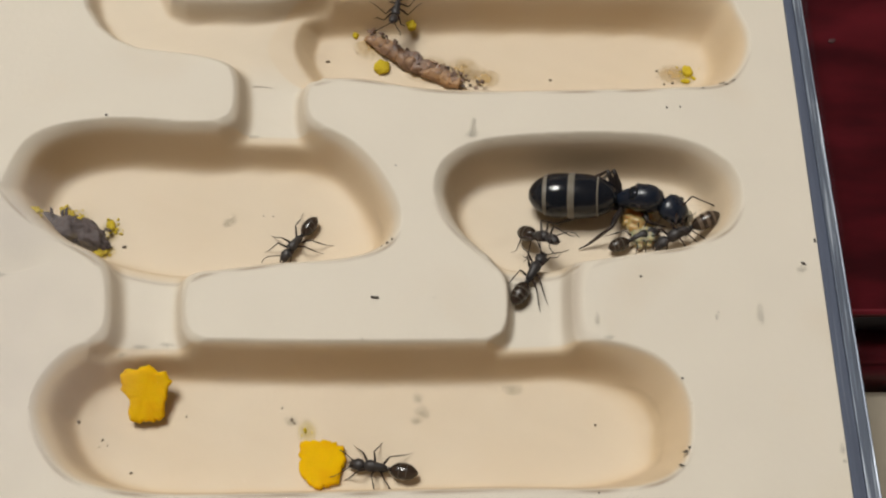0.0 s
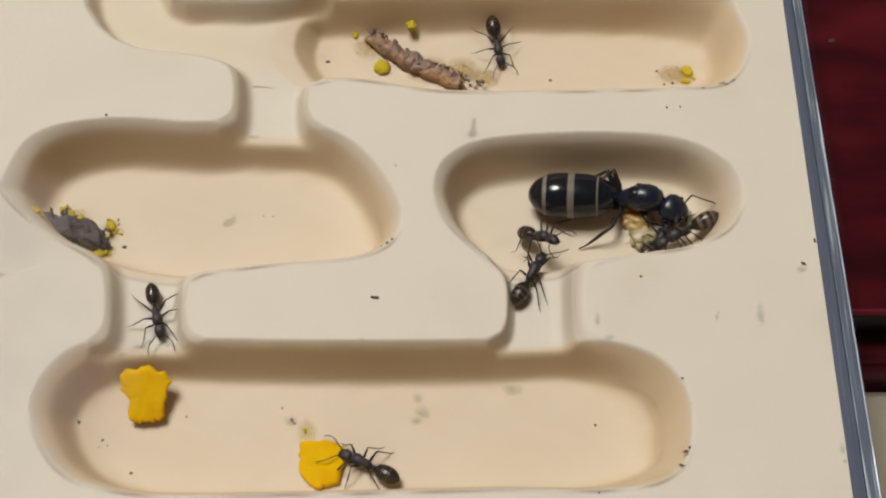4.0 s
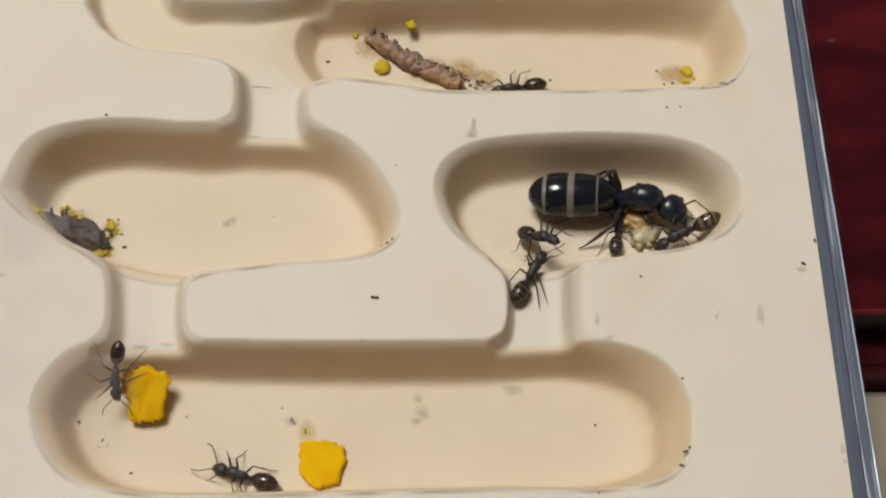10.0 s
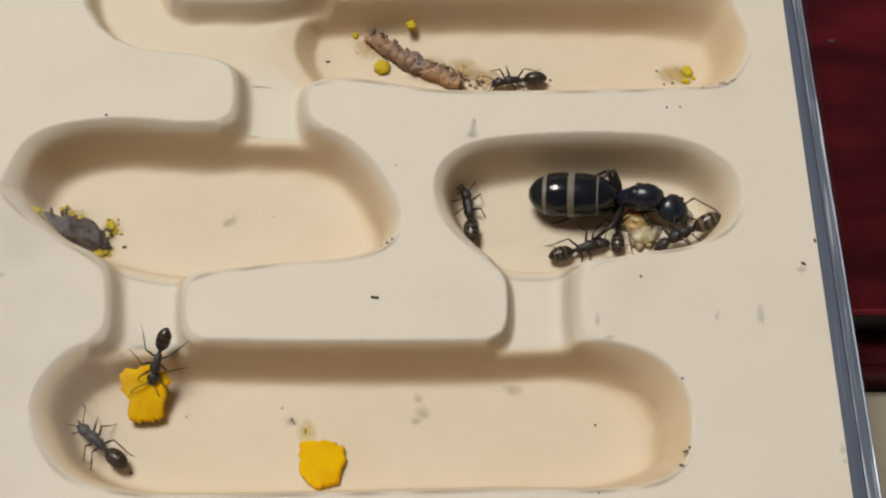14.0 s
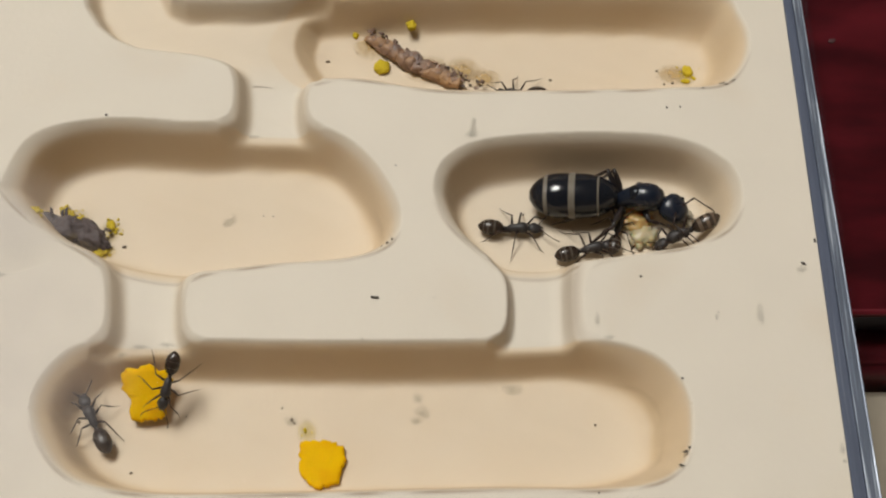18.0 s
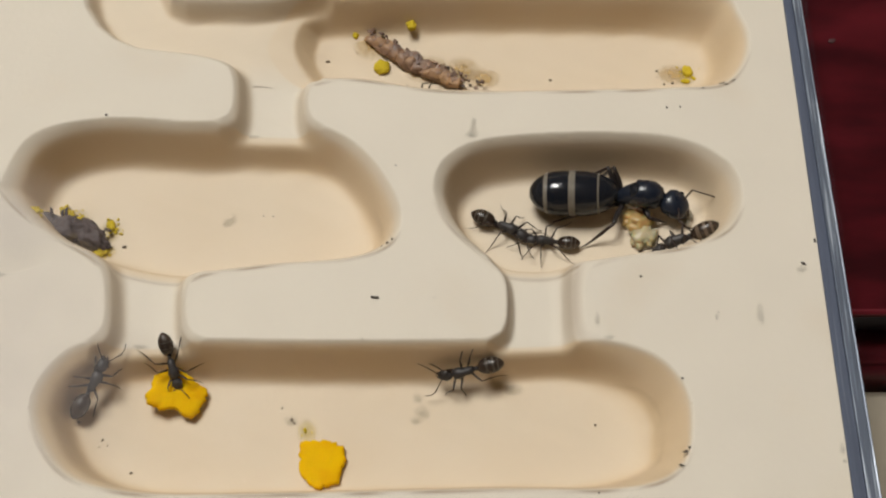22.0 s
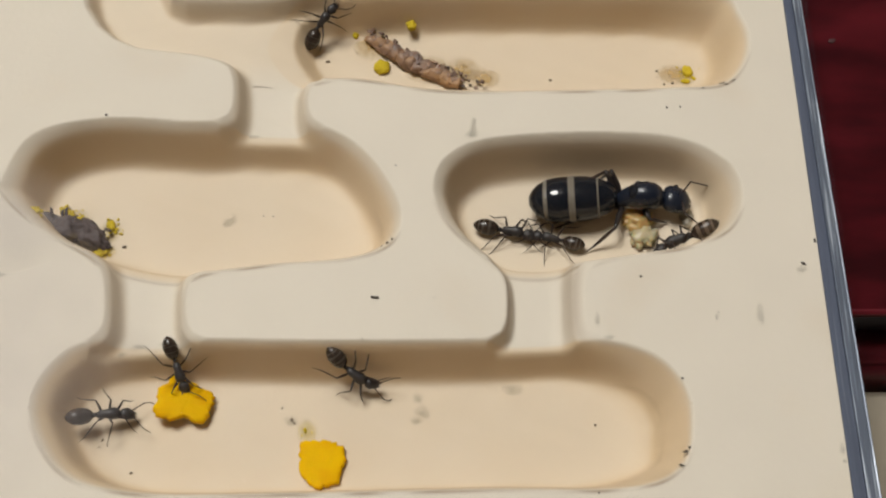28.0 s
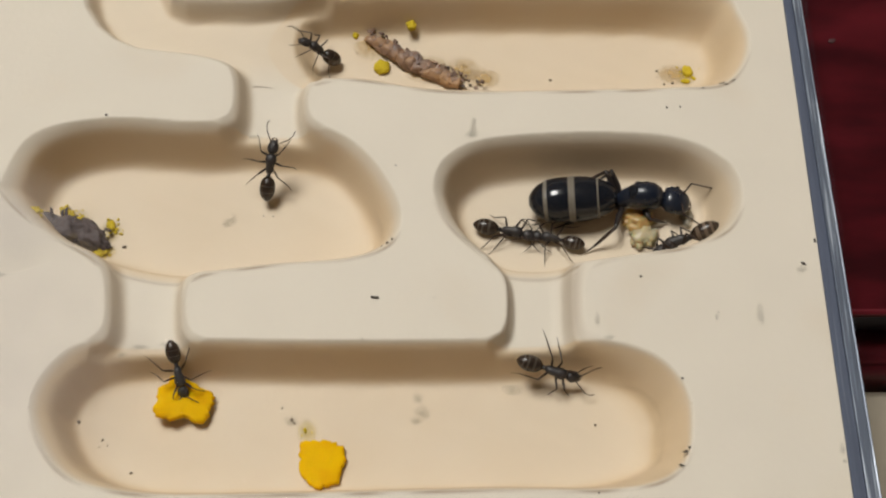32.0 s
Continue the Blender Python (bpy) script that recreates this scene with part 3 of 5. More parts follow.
def gaster_parts(ant, size, spec, place, mat, band_mat):
    """Swollen hind body with its pale bands; spec: length, half width, half height, bands of (place, width)."""
    length, ry, rz, bands = spec

    blunt, sharp = (2.5, 3.1) if length > 5 else (2.4, 2.2)

    def girth(u):
        v = 2 * min(0.992, max(0.012, u)) - 1
        if length > 5 and v < 0:
            return max(0.08, 1 - abs(0.90 * v) ** 2.6) ** 0.55
        return max(0.08, 1 - abs(v) ** (blunt if v < 0 else sharp)) ** (0.52 if v < 0 else 0.6 if length > 5 else 0.7)

    rings, n = [], 26
    for k in range(n):
        u = 0.005 + 0.985 * k / (n - 1)
        ripple = 1.0
        for c, w in bands:
            ripple -= 0.025 * math.exp(-((u - c) / (w * 0.8)) ** 2)
        rings.append((-length * u * size, ry * girth(u) * ripple * size, rz * girth(u) * ripple * size, 0, -0.10 * rz * size * u))
    body = part("gaster", loft(rings, 20), mat, ant, place=place)
    for c, w in bands:
        bow = 0.045 if length > 5 else 0.03
        bm = bmesh.new()
        rows = []
        for j in range(5):
            row = []
            for q in range(24):
                t = 2 * math.pi * q / 24
                u = c - w / 2 + w * j / 4 + bow * (math.cos(t - 1.95) - 0.6)
                lift = 1.014 + 0.006 * math.sin(math.pi * j / 4) - 0.022 * math.exp(-((u - c) / (w * 0.8)) ** 2)
                row.append(bm.verts.new((-length * u * size, ry * girth(u) * lift * size * math.cos(t), (rz * girth(u) * lift * math.sin(t) - 0.10 * rz * u) * size)))
            rows.append(row)
        for r, s in zip(rows, rows[1:]):
            for q in range(24):
                bm.faces.new((r[q], r[(q + 1) % 24], s[(q + 1) % 24], s[q]))
        part("band", bm, band_mat, body, "pale band between two plates")
    return body


def worker(size, label, reach=1.25, spread=1.15, stance=1.32, banded=True, plump=1.0, planted=None, striped=False):
    """A worker ant: head with eyes, jaws and elbowed feelers, trunk, waist, hind body, six legs."""
    k = size
    h = 1.15 * k
    ant = new("worker_ant")
    tagged(ant, label, "ant", "worker ants in the nest")
    trunk = [(1.24, .26, .26, 0, .02), (.98, .58, .54, 0, .05), (.52, .67, .66, 0, .08), (.1, .57, .62, 0, .08), (-.15, .49, .56, 0, .05),
             (-.6, .47, .56, 0, .04), (-1.0, .42, .50, 0, -.02), (-1.22, .30, .32, 0, -.12), (-1.34, .16, .18, 0, -.16)]
    part("trunk", loft([(x * k, a * k, b * k, 0, h + z * k) for x, a, b, y, z in trunk], 16), CUTICLE_MATT, ant)
    node = [(-1.24, .13, .13, 0, -.2), (-1.40, .25, .40, 0, -.06), (-1.54, .26, .42, 0, -.04), (-1.74, .14, .16, 0, -.2)]
    part("waist", loft([(x * k, a * k, b * k, 0, h + z * k) for x, a, b, y, z in node], 12), CUTICLE_MATT, ant)
    skull = [(0, .20, .20, 0, 0), (.12, .45, .38, 0, .02), (.45, .63, .48, 0, .02), (.85, .64, .50, 0, 0), (1.2, .56, .45, 0, -.04), (1.48, .44, .36, 0, -.08), (1.66, .27, .21, 0, -.12)]
    head = part("head", loft([(x * k, a * k, b * k, 0, z * k) for x, a, b, y, z in skull], 16), CUTICLE_MATT, ant, place=(1.20 * k, 0, h))
    for side in (1, -1):
        part("eye", lump((.13 * k, .07 * k, .11 * k), 3, 0.02, 2), GLOSSY_CUTICLE, head, place=(.78 * k, side * .60 * k, .16 * k))
        jaw = tube([(1.45 * k, side * .30 * k, -.14 * k), (1.75 * k, side * .26 * k, -.16 * k), (1.95 * k, side * .05 * k, -.18 * k)], [.14 * k, .11 * k, .03 * k], sides=6)
        part("mandible", jaw, MOUTH, head)
    feelers = []
    for side in (1, -1):
        scape, lash = antenna_mesh(k, side, spread, reach)
        feeler = part("antenna", scape, BROWN_CUTICLE, head, place=(1.15 * k, side * .24 * k, .36 * k))
        extra = bmesh.new()
        extra.from_mesh(feeler.data)
        more = finish("antenna", lash, BROWN_CUTICLE)
        extra.from_mesh(more)
        extra.to_mesh(feeler.data)
        extra.free()
        feeler.data.polygons.foreach_set("use_smooth", [True] * len(feeler.data.polygons))
        feelers.append((feeler, feeler.location.copy(), side))
    bands = [(.30, .13), (.56, .11), (.78, .08)] if striped else [(.38, .09), (.62, .07), (.79, .04)] if banded else [(.36, .02), (.62, .02)]
    gaster = gaster_parts(ant, k, ((3.3 if striped else 3.05) * (0.5 + 0.5 * plump), 0.92 * plump, 0.90 * plump, bands), (-1.6 * k, 0, h - .12 * k), GASTER, STRIPE if striped else BAND)
    legs = {}
    for key, hip, foot, knee in (("f", (.85, .32, -.36), (2.6, 1.7), (1.35, 1.0)), ("m", (.05, .34, -.40), (-.35, 2.85), (.22, 1.25)), ("h", (-.65, .30, -.40), (-2.9, 2.35), (-1.15, 1.15))):
        for side in (1, -1):
            root_at = (hip[0] * k, side * hip[1] * k, h + hip[2] * k)
            target = (foot[0] * stance * k, side * foot[1] * stance * k, 0.04 * k)
            bent = (knee[0] * stance * k, side * knee[1] * stance * k, h + .80 * k)
            if planted and (key, side) in planted:
                fx, fy, kx, ky, kz = planted[key, side]
                target, bent = (fx, fy, 0.04 * k), (kx, ky, h + kz)
            femur, tibia, tarsus = leg_meshes(k, root_at, target, 0.95 * k, 0.120 * k, bent=bent)
            leg = part("leg", femur, BROWN_CUTICLE, ant, place=root_at)
            part("tibia", tibia, BROWN_CUTICLE, leg)
            part("tarsus", tarsus, BROWN_CUTICLE, leg)
            legs[key + ("l" if side > 0 else "r")] = leg
    return {"ant": ant, "head": head, "gaster": gaster, "legs": legs, "feelers": feelers, "size": k}


def queen_ant():
    """The large dark queen with a long banded hind body."""
    h = 2.35
    ant = new("queen_ant")
    tagged(ant, "large glossy blue-black queen ant with a pale-banded swollen hind body", "ant")
    trunk = [(2.75, .45, .5, 0, .1), (2.45, 1.05, 1.05, 0, .2), (1.7, 1.48, 1.5, 0, .35), (.8, 1.58, 1.68, 0, .45), (-.2, 1.5, 1.62, 0, .4), (-1.1, 1.15, 1.35, 0, .25),
             (-1.8, .98, 1.0, 0, 0), (-2.4, .72, .7, 0, -.3), (-2.75, .38, .4, 0, -.45)]
    body = part("trunk", loft([(x, a, b, 0, h + z) for x, a, b, y, z in trunk], 24), SILKY_CUTICLE, ant)
    part("shoulder_plate", loft([(x, a, b, 0, h + z) for x, a, b, z in ((-.35, .5, .3, 1.66), (-.75, .85, .5, 1.42), (-1.15, .8, .45, 1.15), (-1.45, .5, .3, .95))], 18), GLOSSY_CUTICLE, body)
    for side in (1, -1):
        part("wing_scar", lump((.38, .12, .22), 4, .15, 2), BROWN_CUTICLE, body, "dark wing scar", place=(-.1, side * 1.42, h + .95))
    part("waist", loft([(x, a, b, 0, h + z) for x, a, b, z in ((-2.35, .3, .3, -.5), (-2.6, .62, 1.0, -.1), (-2.85, .62, 1.0, -.1), (-3.1, .3, .3, -.5))], 16), GLOSSY_CUTICLE, ant)
    skull = [(-.1, .5, .5, 0, 0), (.1, 1.2, .85, 0, 0), (.65, 1.58, 1.1, 0, 0), (1.45, 1.6, 1.12, 0, -.05), (2.2, 1.42, 1.0, 0, -.12), (2.7, 1.12, .78, 0, -.2), (3.0, .7, .45, 0, -.28)]
    head = part("head", loft(skull, 22), SILKY_CUTICLE, ant, place=(2.7, 0, h + .05))
    for side in (1, -1):
        part("eye", lump((.27, .12, .24), 3, .02, 2), GLOSSY_CUTICLE, head, place=(1.35, side * 1.54, .3))
        part("mandible", tube([(2.4, side * .55, -.3), (3.0, side * .5, -.35), (3.35, side * .1, -.4)], [.28, .22, .06]), MOUTH, head)
    feelers = []
    for side in (1, -1):
        scape = tube([(0, 0, 0), (.25, side * .85, .3), (.5, side * 1.65, .35)], [.13, .10, .11])
        tube([(.5, side * 1.65, .35), (1.5, side * 1.85, .25), (2.9, side * 2.2, .05), (4.1, side * 2.4, -.2)], [.085, .08, .085, .05], bm=scape)
        feeler = part("antenna", scape, BROWN_CUTICLE, head, place=(1.9, side * .45, .72))
        feelers.append((feeler, feeler.location.copy(), side))
    gaster = gaster_parts(ant, 1.0, (9.65, 2.6, 2.4, [(.215, .022), (.52, .075), (.819, .043)]), (-2.75, 0, h + .15), GLOSSY_CUTICLE, QUEEN_BAND)
    legs = {}
    for key, hip, foot, up, bent in (("mr", (-1.9, -0.9), (-6.3, -5.6), 1.6, (-3.0, -3.9, 2.6)), ("hr", (-2.2, -0.6), (-9.5, -2.75), 1.5, (-5.6, -1.9, 1.8)),
                                     ("fr", (.6, -1.0), (3.3, -1.9), 1.2, (1.1, -2.3, 1.6)), ("fl", (.6, 1.0), (2.7, 1.5), 1.2, (1.7, 1.8, 1.5)),
                                     ("ml", (-1.9, 0.8), (-4.4, 4.0), 1.5, (-3.05, 2.5, 4.1)), ("hl", (-2.3, 0.6), (-6.4, 3.5), 1.7, (-3.75, 2.45, 4.0))):
        side = 1 if key[1] == "l" else -1
        root_at = (hip[0], hip[1], h - .75)
        femur, tibia, tarsus = leg_meshes(2.2, root_at, (foot[0], foot[1], 0.1), up, 0.32, bent=bent)
        leg = part("leg", femur, CUTICLE, ant, place=root_at)
        part("tibia", tibia, BROWN_CUTICLE, leg)
        part("tarsus", tarsus, BROWN_CUTICLE, leg)
        legs[key] = leg
    return {"ant": ant, "head": head, "gaster": gaster, "legs": legs, "feelers": feelers, "size": 2.2}


QUEEN = queen_ant()
ANT_A = worker(0.87, "black worker ant feeding at the yellow egg yolk", banded=False, plump=0.96)
ANT_B = worker(0.95, "black worker ant roaming the long lower room", banded=False, plump=1.02, stance=1.15)
ANT_C = worker(0.85, "black worker ant beside the half-eaten larva", banded=False, plump=1.15)
ANT_D = worker(0.96, "black worker ant with faintly banded hind body in the queen's room",
               planted={("h", 1): (-2.4, 2.7, -.8, 1.15, 1.0), ("h", -1): (-4.0, -1.9, -2.1, -1.0, .6), ("m", 1): (1.2, 2.3, .55, 1.3, 1.0), ("m", -1): (-1.5, -3.5, -.4, -1.1, .7)})
ANT_G = worker(0.95, "black worker ant on the wall under the passage")
ANT_E = worker(0.84, "small brownish-black worker ant beside the queen")
ANT_F = worker(1.05, "black worker ant with a brown-striped hind body tending brood", stance=1.05, striped=True, plump=0.95)


# ---- food, brood and litter ----
def yolk_piece(sizes, seed, place, label, notch, where=4.1, taper=0.0):
    """A torn, crumbly flake of dry egg yolk: a thick disc, ragged at its rim only."""
    bm = bmesh.new()
    n = 96

    def rim(a):
        r = 1 + 0.16 * noise.noise(Vector((math.cos(a) * 1.6, math.sin(a) * 1.6, seed)))
        r += 0.13 * noise.noise(Vector((math.cos(a) * 4.5, math.sin(a) * 4.5, seed + 7))) + 0.07 * noise.noise(Vector((math.cos(a) * 9, math.sin(a) * 9, seed + 3))) + 0.025 * noise.noise(Vector((math.cos(a) * 20, math.sin(a) * 20, seed + 5)))
        r -= notch * math.exp(-((a - where) / 0.28) ** 2)
        return r * (0.25 + 0.75 / (math.cos(a) ** 6 + math.sin(a) ** 6) ** (1 / 6))

    levels = [(0.3, -1), (0.7, -1), (0.93, -0.9), (1.0, -0.45), (1.0, 0.35), (0.965, 0.8), (0.9, 0.97), (0.78, 1.0), (0.6, 1.0), (0.38, 1.0), (0.16, 1.0)]
    sets = []
    for f, lift in levels:
        verts = []
        for q in range(n):
            a = 2 * math.pi * q / n
            r = f * (1 + (rim(a) - 1) * f ** 4)
            x, y = sizes[0] * r * math.cos(a), sizes[1] * r * math.sin(a)
            x *= 1 + taper * y / sizes[1]
            rise = 0.22 * noise.noise(Vector((x * 0.7, y * 0.7, seed + 20))) + 0.16 * noise.noise(Vector((x * 2.3, y * 2.3, seed + 30)))
            verts.append(bm.verts.new((x, y, sizes[2] * (lift + (rise if lift > 0.3 else 0)))))
        sets.append(verts)
    for r, s in zip(sets, sets[1:]):
        for q in range(n):
            bm.faces.new((r[q], r[(q + 1) % n], s[(q + 1) % n], s[q]))
    bm.faces.new(sets[0][::-1])
    bm.faces.new(sets[-1])
    return thing("egg_yolk_piece", bm, YOLK, place, label, "food", "pieces of egg yolk")


YOLK_MOVED = yolk_piece((2.3, 2.75, 0.5), 2.0, at(-30.86, -14.97, -4.3, 24, 0, 4), "thick torn flake of bright yellow egg yolk leaning on the wall", 0.3, 3.3, 0.2)
yolk_piece((2.35, 2.42, 0.45), 5.0, at(-12.55, -21.95, -5.75), "torn flake of bright yellow egg yolk lying on the plaster", 0.16, 3.9, 0.14)


def crumb(name, size, seed, x, y, z, mat, label, category, group="", rough=0.3, turn=0, flat=0.0):
    """One small lump that lies where it fell."""
    return thing(name, lump(size, seed, rough, 2 if max(size) < 0.4 else 3, lobes=1.9, flat=flat), mat, at(x, y, z, 0, 0, turn), label, category, group)


def film(name, size, seed, x, y, z, mat, label, category, group, turn=0):
    """A thin dried film of uneven outline on the plaster."""
    bm = bmesh.new()
    verts = []
    for q in range(28):
        a = 2 * math.pi * q / 28
        r = 1 + 0.35 * noise.noise(Vector((math.cos(a) * 1.5, math.sin(a) * 1.5, seed * 1.7)))
        verts.append(bm.verts.new((size[0] * r * math.cos(a), size[1] * r * math.sin(a), 0)))
    bm.faces.new(verts)
    return thing(name, bm, mat, at(x, y, z, 0, 0, turn), label, category, group)


def fleck(x, y, z, a, b, c, turn, seed):
    crumb("frass_fleck", (0.86 * a, 0.86 * b, c), seed, x, y, z, DIRT, "dark brown dry frass fleck on the plaster", "frass", "frass flecks", 0.45, turn, 0.0)


fleck(-37.67, 16.96, 0.06, 0.20, 0.16, 0.12, 0, 80)
fleck(-7.13, -5.74, 0.07, 0.49, 0.16, 0.14, -8, 33)
fleck(25.10, 17.94, 0.05, 0.14, 0.14, 0.10, 0, 46)
fleck(26.63, 18.02, 0.05, 0.14, 0.11, 0.10, 0, 89)
fleck(20.78, -3.29, 0.06, 0.14, 0.16, 0.12, 0, 84)
fleck(38.01, -1.76, 0.07, 0.32, 0.18, 0.14, -30, 68)
fleck(39.60, 0.95, 0.05, 0.14, 0.27, 0.10, 10, 4)
fleck(23.91, -22.65, 0.07, 0.34, 0.14, 0.12, 10, 60)
fleck(23.40, -24.05, 0.07, 0.34, 0.12, 0.12, -15, 32)
fleck(24.25, -14.83, 0.05, 0.18, 0.11, 0.10, -20, 84)
fleck(24.33, -22.18, 0.05, 0.16, 0.11, 0.10, 20, 7)
fleck(-5.20, 10.38, 0.05, 0.11, 0.09, 0.10, 0, 15)
fleck(15.16, -26.87, 0.05, 0.11, 0.09, 0.10, 0, 48)
fleck(32.90, 21.62, 0.04, 0.42, 0.06, 0.06, 24, 61)
fleck(31.60, 21.28, 0.04, 0.45, 0.05, 0.05, 12, 32)
fleck(32.10, 21.12, 0.04, 0.20, 0.08, 0.07, 10, 70)
fleck(29.40, 20.62, 0.04, 0.28, 0.05, 0.05, 8, 49)


def floor_fleck(x, y, z, a, b, c, turn, seed):
    crumb("floor_fleck", (a, b, c), seed, x, y, z, PALE_DIRT, "small brown frass fleck on the room's floor", "frass", "frass flecks in the rooms", 0.40, turn, 0.0)


floor_fleck(-35.64, 3.88, -6.82, 0.25, 0.14, 0.15, 10, 14)
floor_fleck(15.84, -17.51, -6.14, 0.14, 0.14, 0.12, 0, 74)
floor_fleck(-31.97, -22.74, -6.14, 0.16, 0.14, 0.12, 0, 32)
floor_fleck(-26.82, -16.57, -6.14, 0.11, 0.09, 0.12, 0, 2)
floor_fleck(-37.86, -17.35, -5.71, 0.18, 0.20, 0.20, 0, 28)
floor_fleck(-7.86, 5.97, -6.31, 0.11, 0.11, 0.12, 0, 53)
floor_fleck(-19.18, 7.79, -6.85, 0.11, 0.11, 0.10, 0, 36)
floor_fleck(-20.27, 7.87, -6.85, 0.09, 0.09, 0.10, 0, 24)
floor_fleck(12.75, 25.94, -6.13, 0.18, 0.16, 0.14, 0, 50)
floor_fleck(-13.72, 28.63, -6.13, 0.27, 0.11, 0.14, 10, 21)
floor_fleck(25.46, 27.24, -6.13, 0.18, 0.14, 0.14, 0, 10)
floor_fleck(27.21, 25.53, -6.13, 0.20, 0.14, 0.14, 20, 18)
floor_fleck(26.19, 25.37, -6.14, 0.16, 0.09, 0.12, 0, 80)
floor_fleck(-5.92, 0.96, -0.45, 0.20, 0.16, 0.16, 30, 80)
floor_fleck(-5.43, 1.34, -0.27, 0.14, 0.14, 0.14, 0, 57)
floor_fleck(-6.53, 0.76, -0.85, 0.14, 0.11, 0.12, 0, 17)
floor_fleck(-35.27, -19.19, -6.13, 0.14, 0.14, 0.14, 0, 17)
floor_fleck(-34.73, -19.81, -6.14, 0.09, 0.11, 0.12, 0, 1)
floor_fleck(-35.52, -19.94, -6.11, 0.11, 0.09, 0.12, 0, 1)
floor_fleck(-10.31, 29.87, -6.14, 0.11, 0.11, 0.12, 0, 27)
floor_fleck(1.89, 27.16, -6.10, 0.14, 0.11, 0.20, 0, 28)
floor_fleck(1.08, 27.65, -6.10, 0.11, 0.11, 0.20, 0, 22)
floor_fleck(2.55, 26.02, -6.10, 0.14, 0.11, 0.20, 0, 22)
floor_fleck(1.48, 26.02, -6.10, 0.14, 0.14, 0.20, 0, 38)
floor_fleck(3.21, 25.21, -6.10, 0.20, 0.11, 0.20, 0, 41)
floor_fleck(-15.80, -16.95, -6.13, 0.20, 0.17, 0.07, 20, 12)
floor_fleck(-15.45, -17.30, -6.13, 0.14, 0.12, 0.09, 0, 31)
floor_fleck(-16.85, -15.62, -6.14, 0.09, 0.09, 0.10, 0, 5)
floor_fleck(2.43, 27.98, -6.13, 0.09, 0.09, 0.14, 0, 26)


def smear(x, y, z, a, b, c, turn, seed):
    film("dry_smear", (a, b), seed, x, y, z, GREY_DIRT, "thin grey-green dried smear on the plaster", "stain", "dried smears", turn)


smear(-15.92, -17.08, -6.13, 0.90, 0.81, 0.06, 0, 70)
smear(-2.62, -14.55, -6.13, 0.72, 0.90, 0.05, 0, 87)
smear(-2.13, -16.07, -6.13, 1.17, 1.08, 0.05, 20, 81)
smear(-2.71, -17.01, -6.13, 0.90, 0.54, 0.05, 0, 27)
smear(-24.00, 7.35, -6.83, 0.99, 0.99, 0.05, 0, 24)
smear(-24.34, 6.77, -6.83, 0.63, 0.54, 0.05, 0, 89)
smear(3.40, 15.61, 0.07, 0.45, 1.17, 0.06, 0, 26)
smear(3.47, 16.21, 0.07, 0.36, 0.63, 0.06, 0, 50)
smear(3.26, 14.57, 0.07, 0.81, 0.72, 0.06, 0, 39)
smear(3.13, 14.27, 0.07, 0.90, 0.63, 0.08, 0, 47)
smear(15.95, -8.27, 0.07, 0.41, 0.90, 0.06, 0, 54)
smear(32.85, -7.69, 0.07, 0.62, 1.70, 0.05, 0, 22)
smear(28.32, -7.88, 0.07, 0.27, 0.63, 0.04, 0, 19)
smear(28.60, -7.43, 0.07, 0.22, 0.22, 0.04, 0, 34)
smear(37.75, -2.43, 0.07, 0.81, 0.54, 0.05, 20, 9)
smear(17.19, -10.26, 0.07, 0.72, 0.36, 0.12, 10, 43)
smear(39.38, -22.36, 0.07, 0.36, 0.72, 0.05, 0, 39)
smear(39.50, -23.59, 0.07, 0.36, 0.27, 0.06, 0, 78)
smear(-0.82, -5.74, 0.07, 0.32, 0.22, 0.04, 0, 76)
smear(-22.54, 16.42, -3.05, 0.54, 0.27, 0.06, 0, 1)
smear(-8.36, -10.45, 0.07, 0.27, 0.22, 0.04, 0, 77)
smear(-46.40, -3.09, 0.07, 0.54, 0.41, 0.08, 0, 87)
smear(7.22, -13.52, -6.13, 1.35, 1.08, 0.03, 0, 44)
smear(-21.72, 16.22, -3.33, 1.17, 0.32, 0.08, 0, 9)
smear(-28.86, -9.83, -2.73, 0.99, 0.36, 0.08, 0, 40)
smear(-31.55, -10.15, -2.73, 1.17, 0.36, 0.06, 0, 46)
smear(-33.53, -10.99, -2.73, 0.72, 0.32, 0.06, 0, 40)


def yolk_bit(x, y, z, a, b, c, turn, seed):
    crumb("yolk_crumb", (a, b, c), seed, x, y, z, CRUMB, "small yellow egg yolk crumb on the floor", "food", "yolk crumbs beside the larva", 0.2, turn, 0.0)


yolk_bit(-7.28, 27.65, -5.92, 0.96, 0.96, 0.55, 0, 62)
yolk_bit(-3.80, 32.82, -4.55, 0.60, 0.72, 0.50, 0, 90)
yolk_bit(-10.52, 32.34, -5.95, 0.42, 0.48, 0.40, 0, 41)
yolk_bit(29.08, 27.16, -6.05, 0.60, 0.78, 0.30, 15, 62)
yolk_bit(28.77, 25.77, -6.10, 0.54, 0.30, 0.20, 0, 61)
yolk_bit(29.81, 26.17, -6.11, 0.24, 0.24, 0.15, 0, 23)


def food_bit(x, y, z, a, b, c, turn, seed):
    crumb("food_crumb", (a, b, c), seed, x, y, z, CRUMB, "pale yellow yolk crumb scattered on the plaster", "food", "yolk crumbs by the dead insect", 0.35, turn, 0.0)


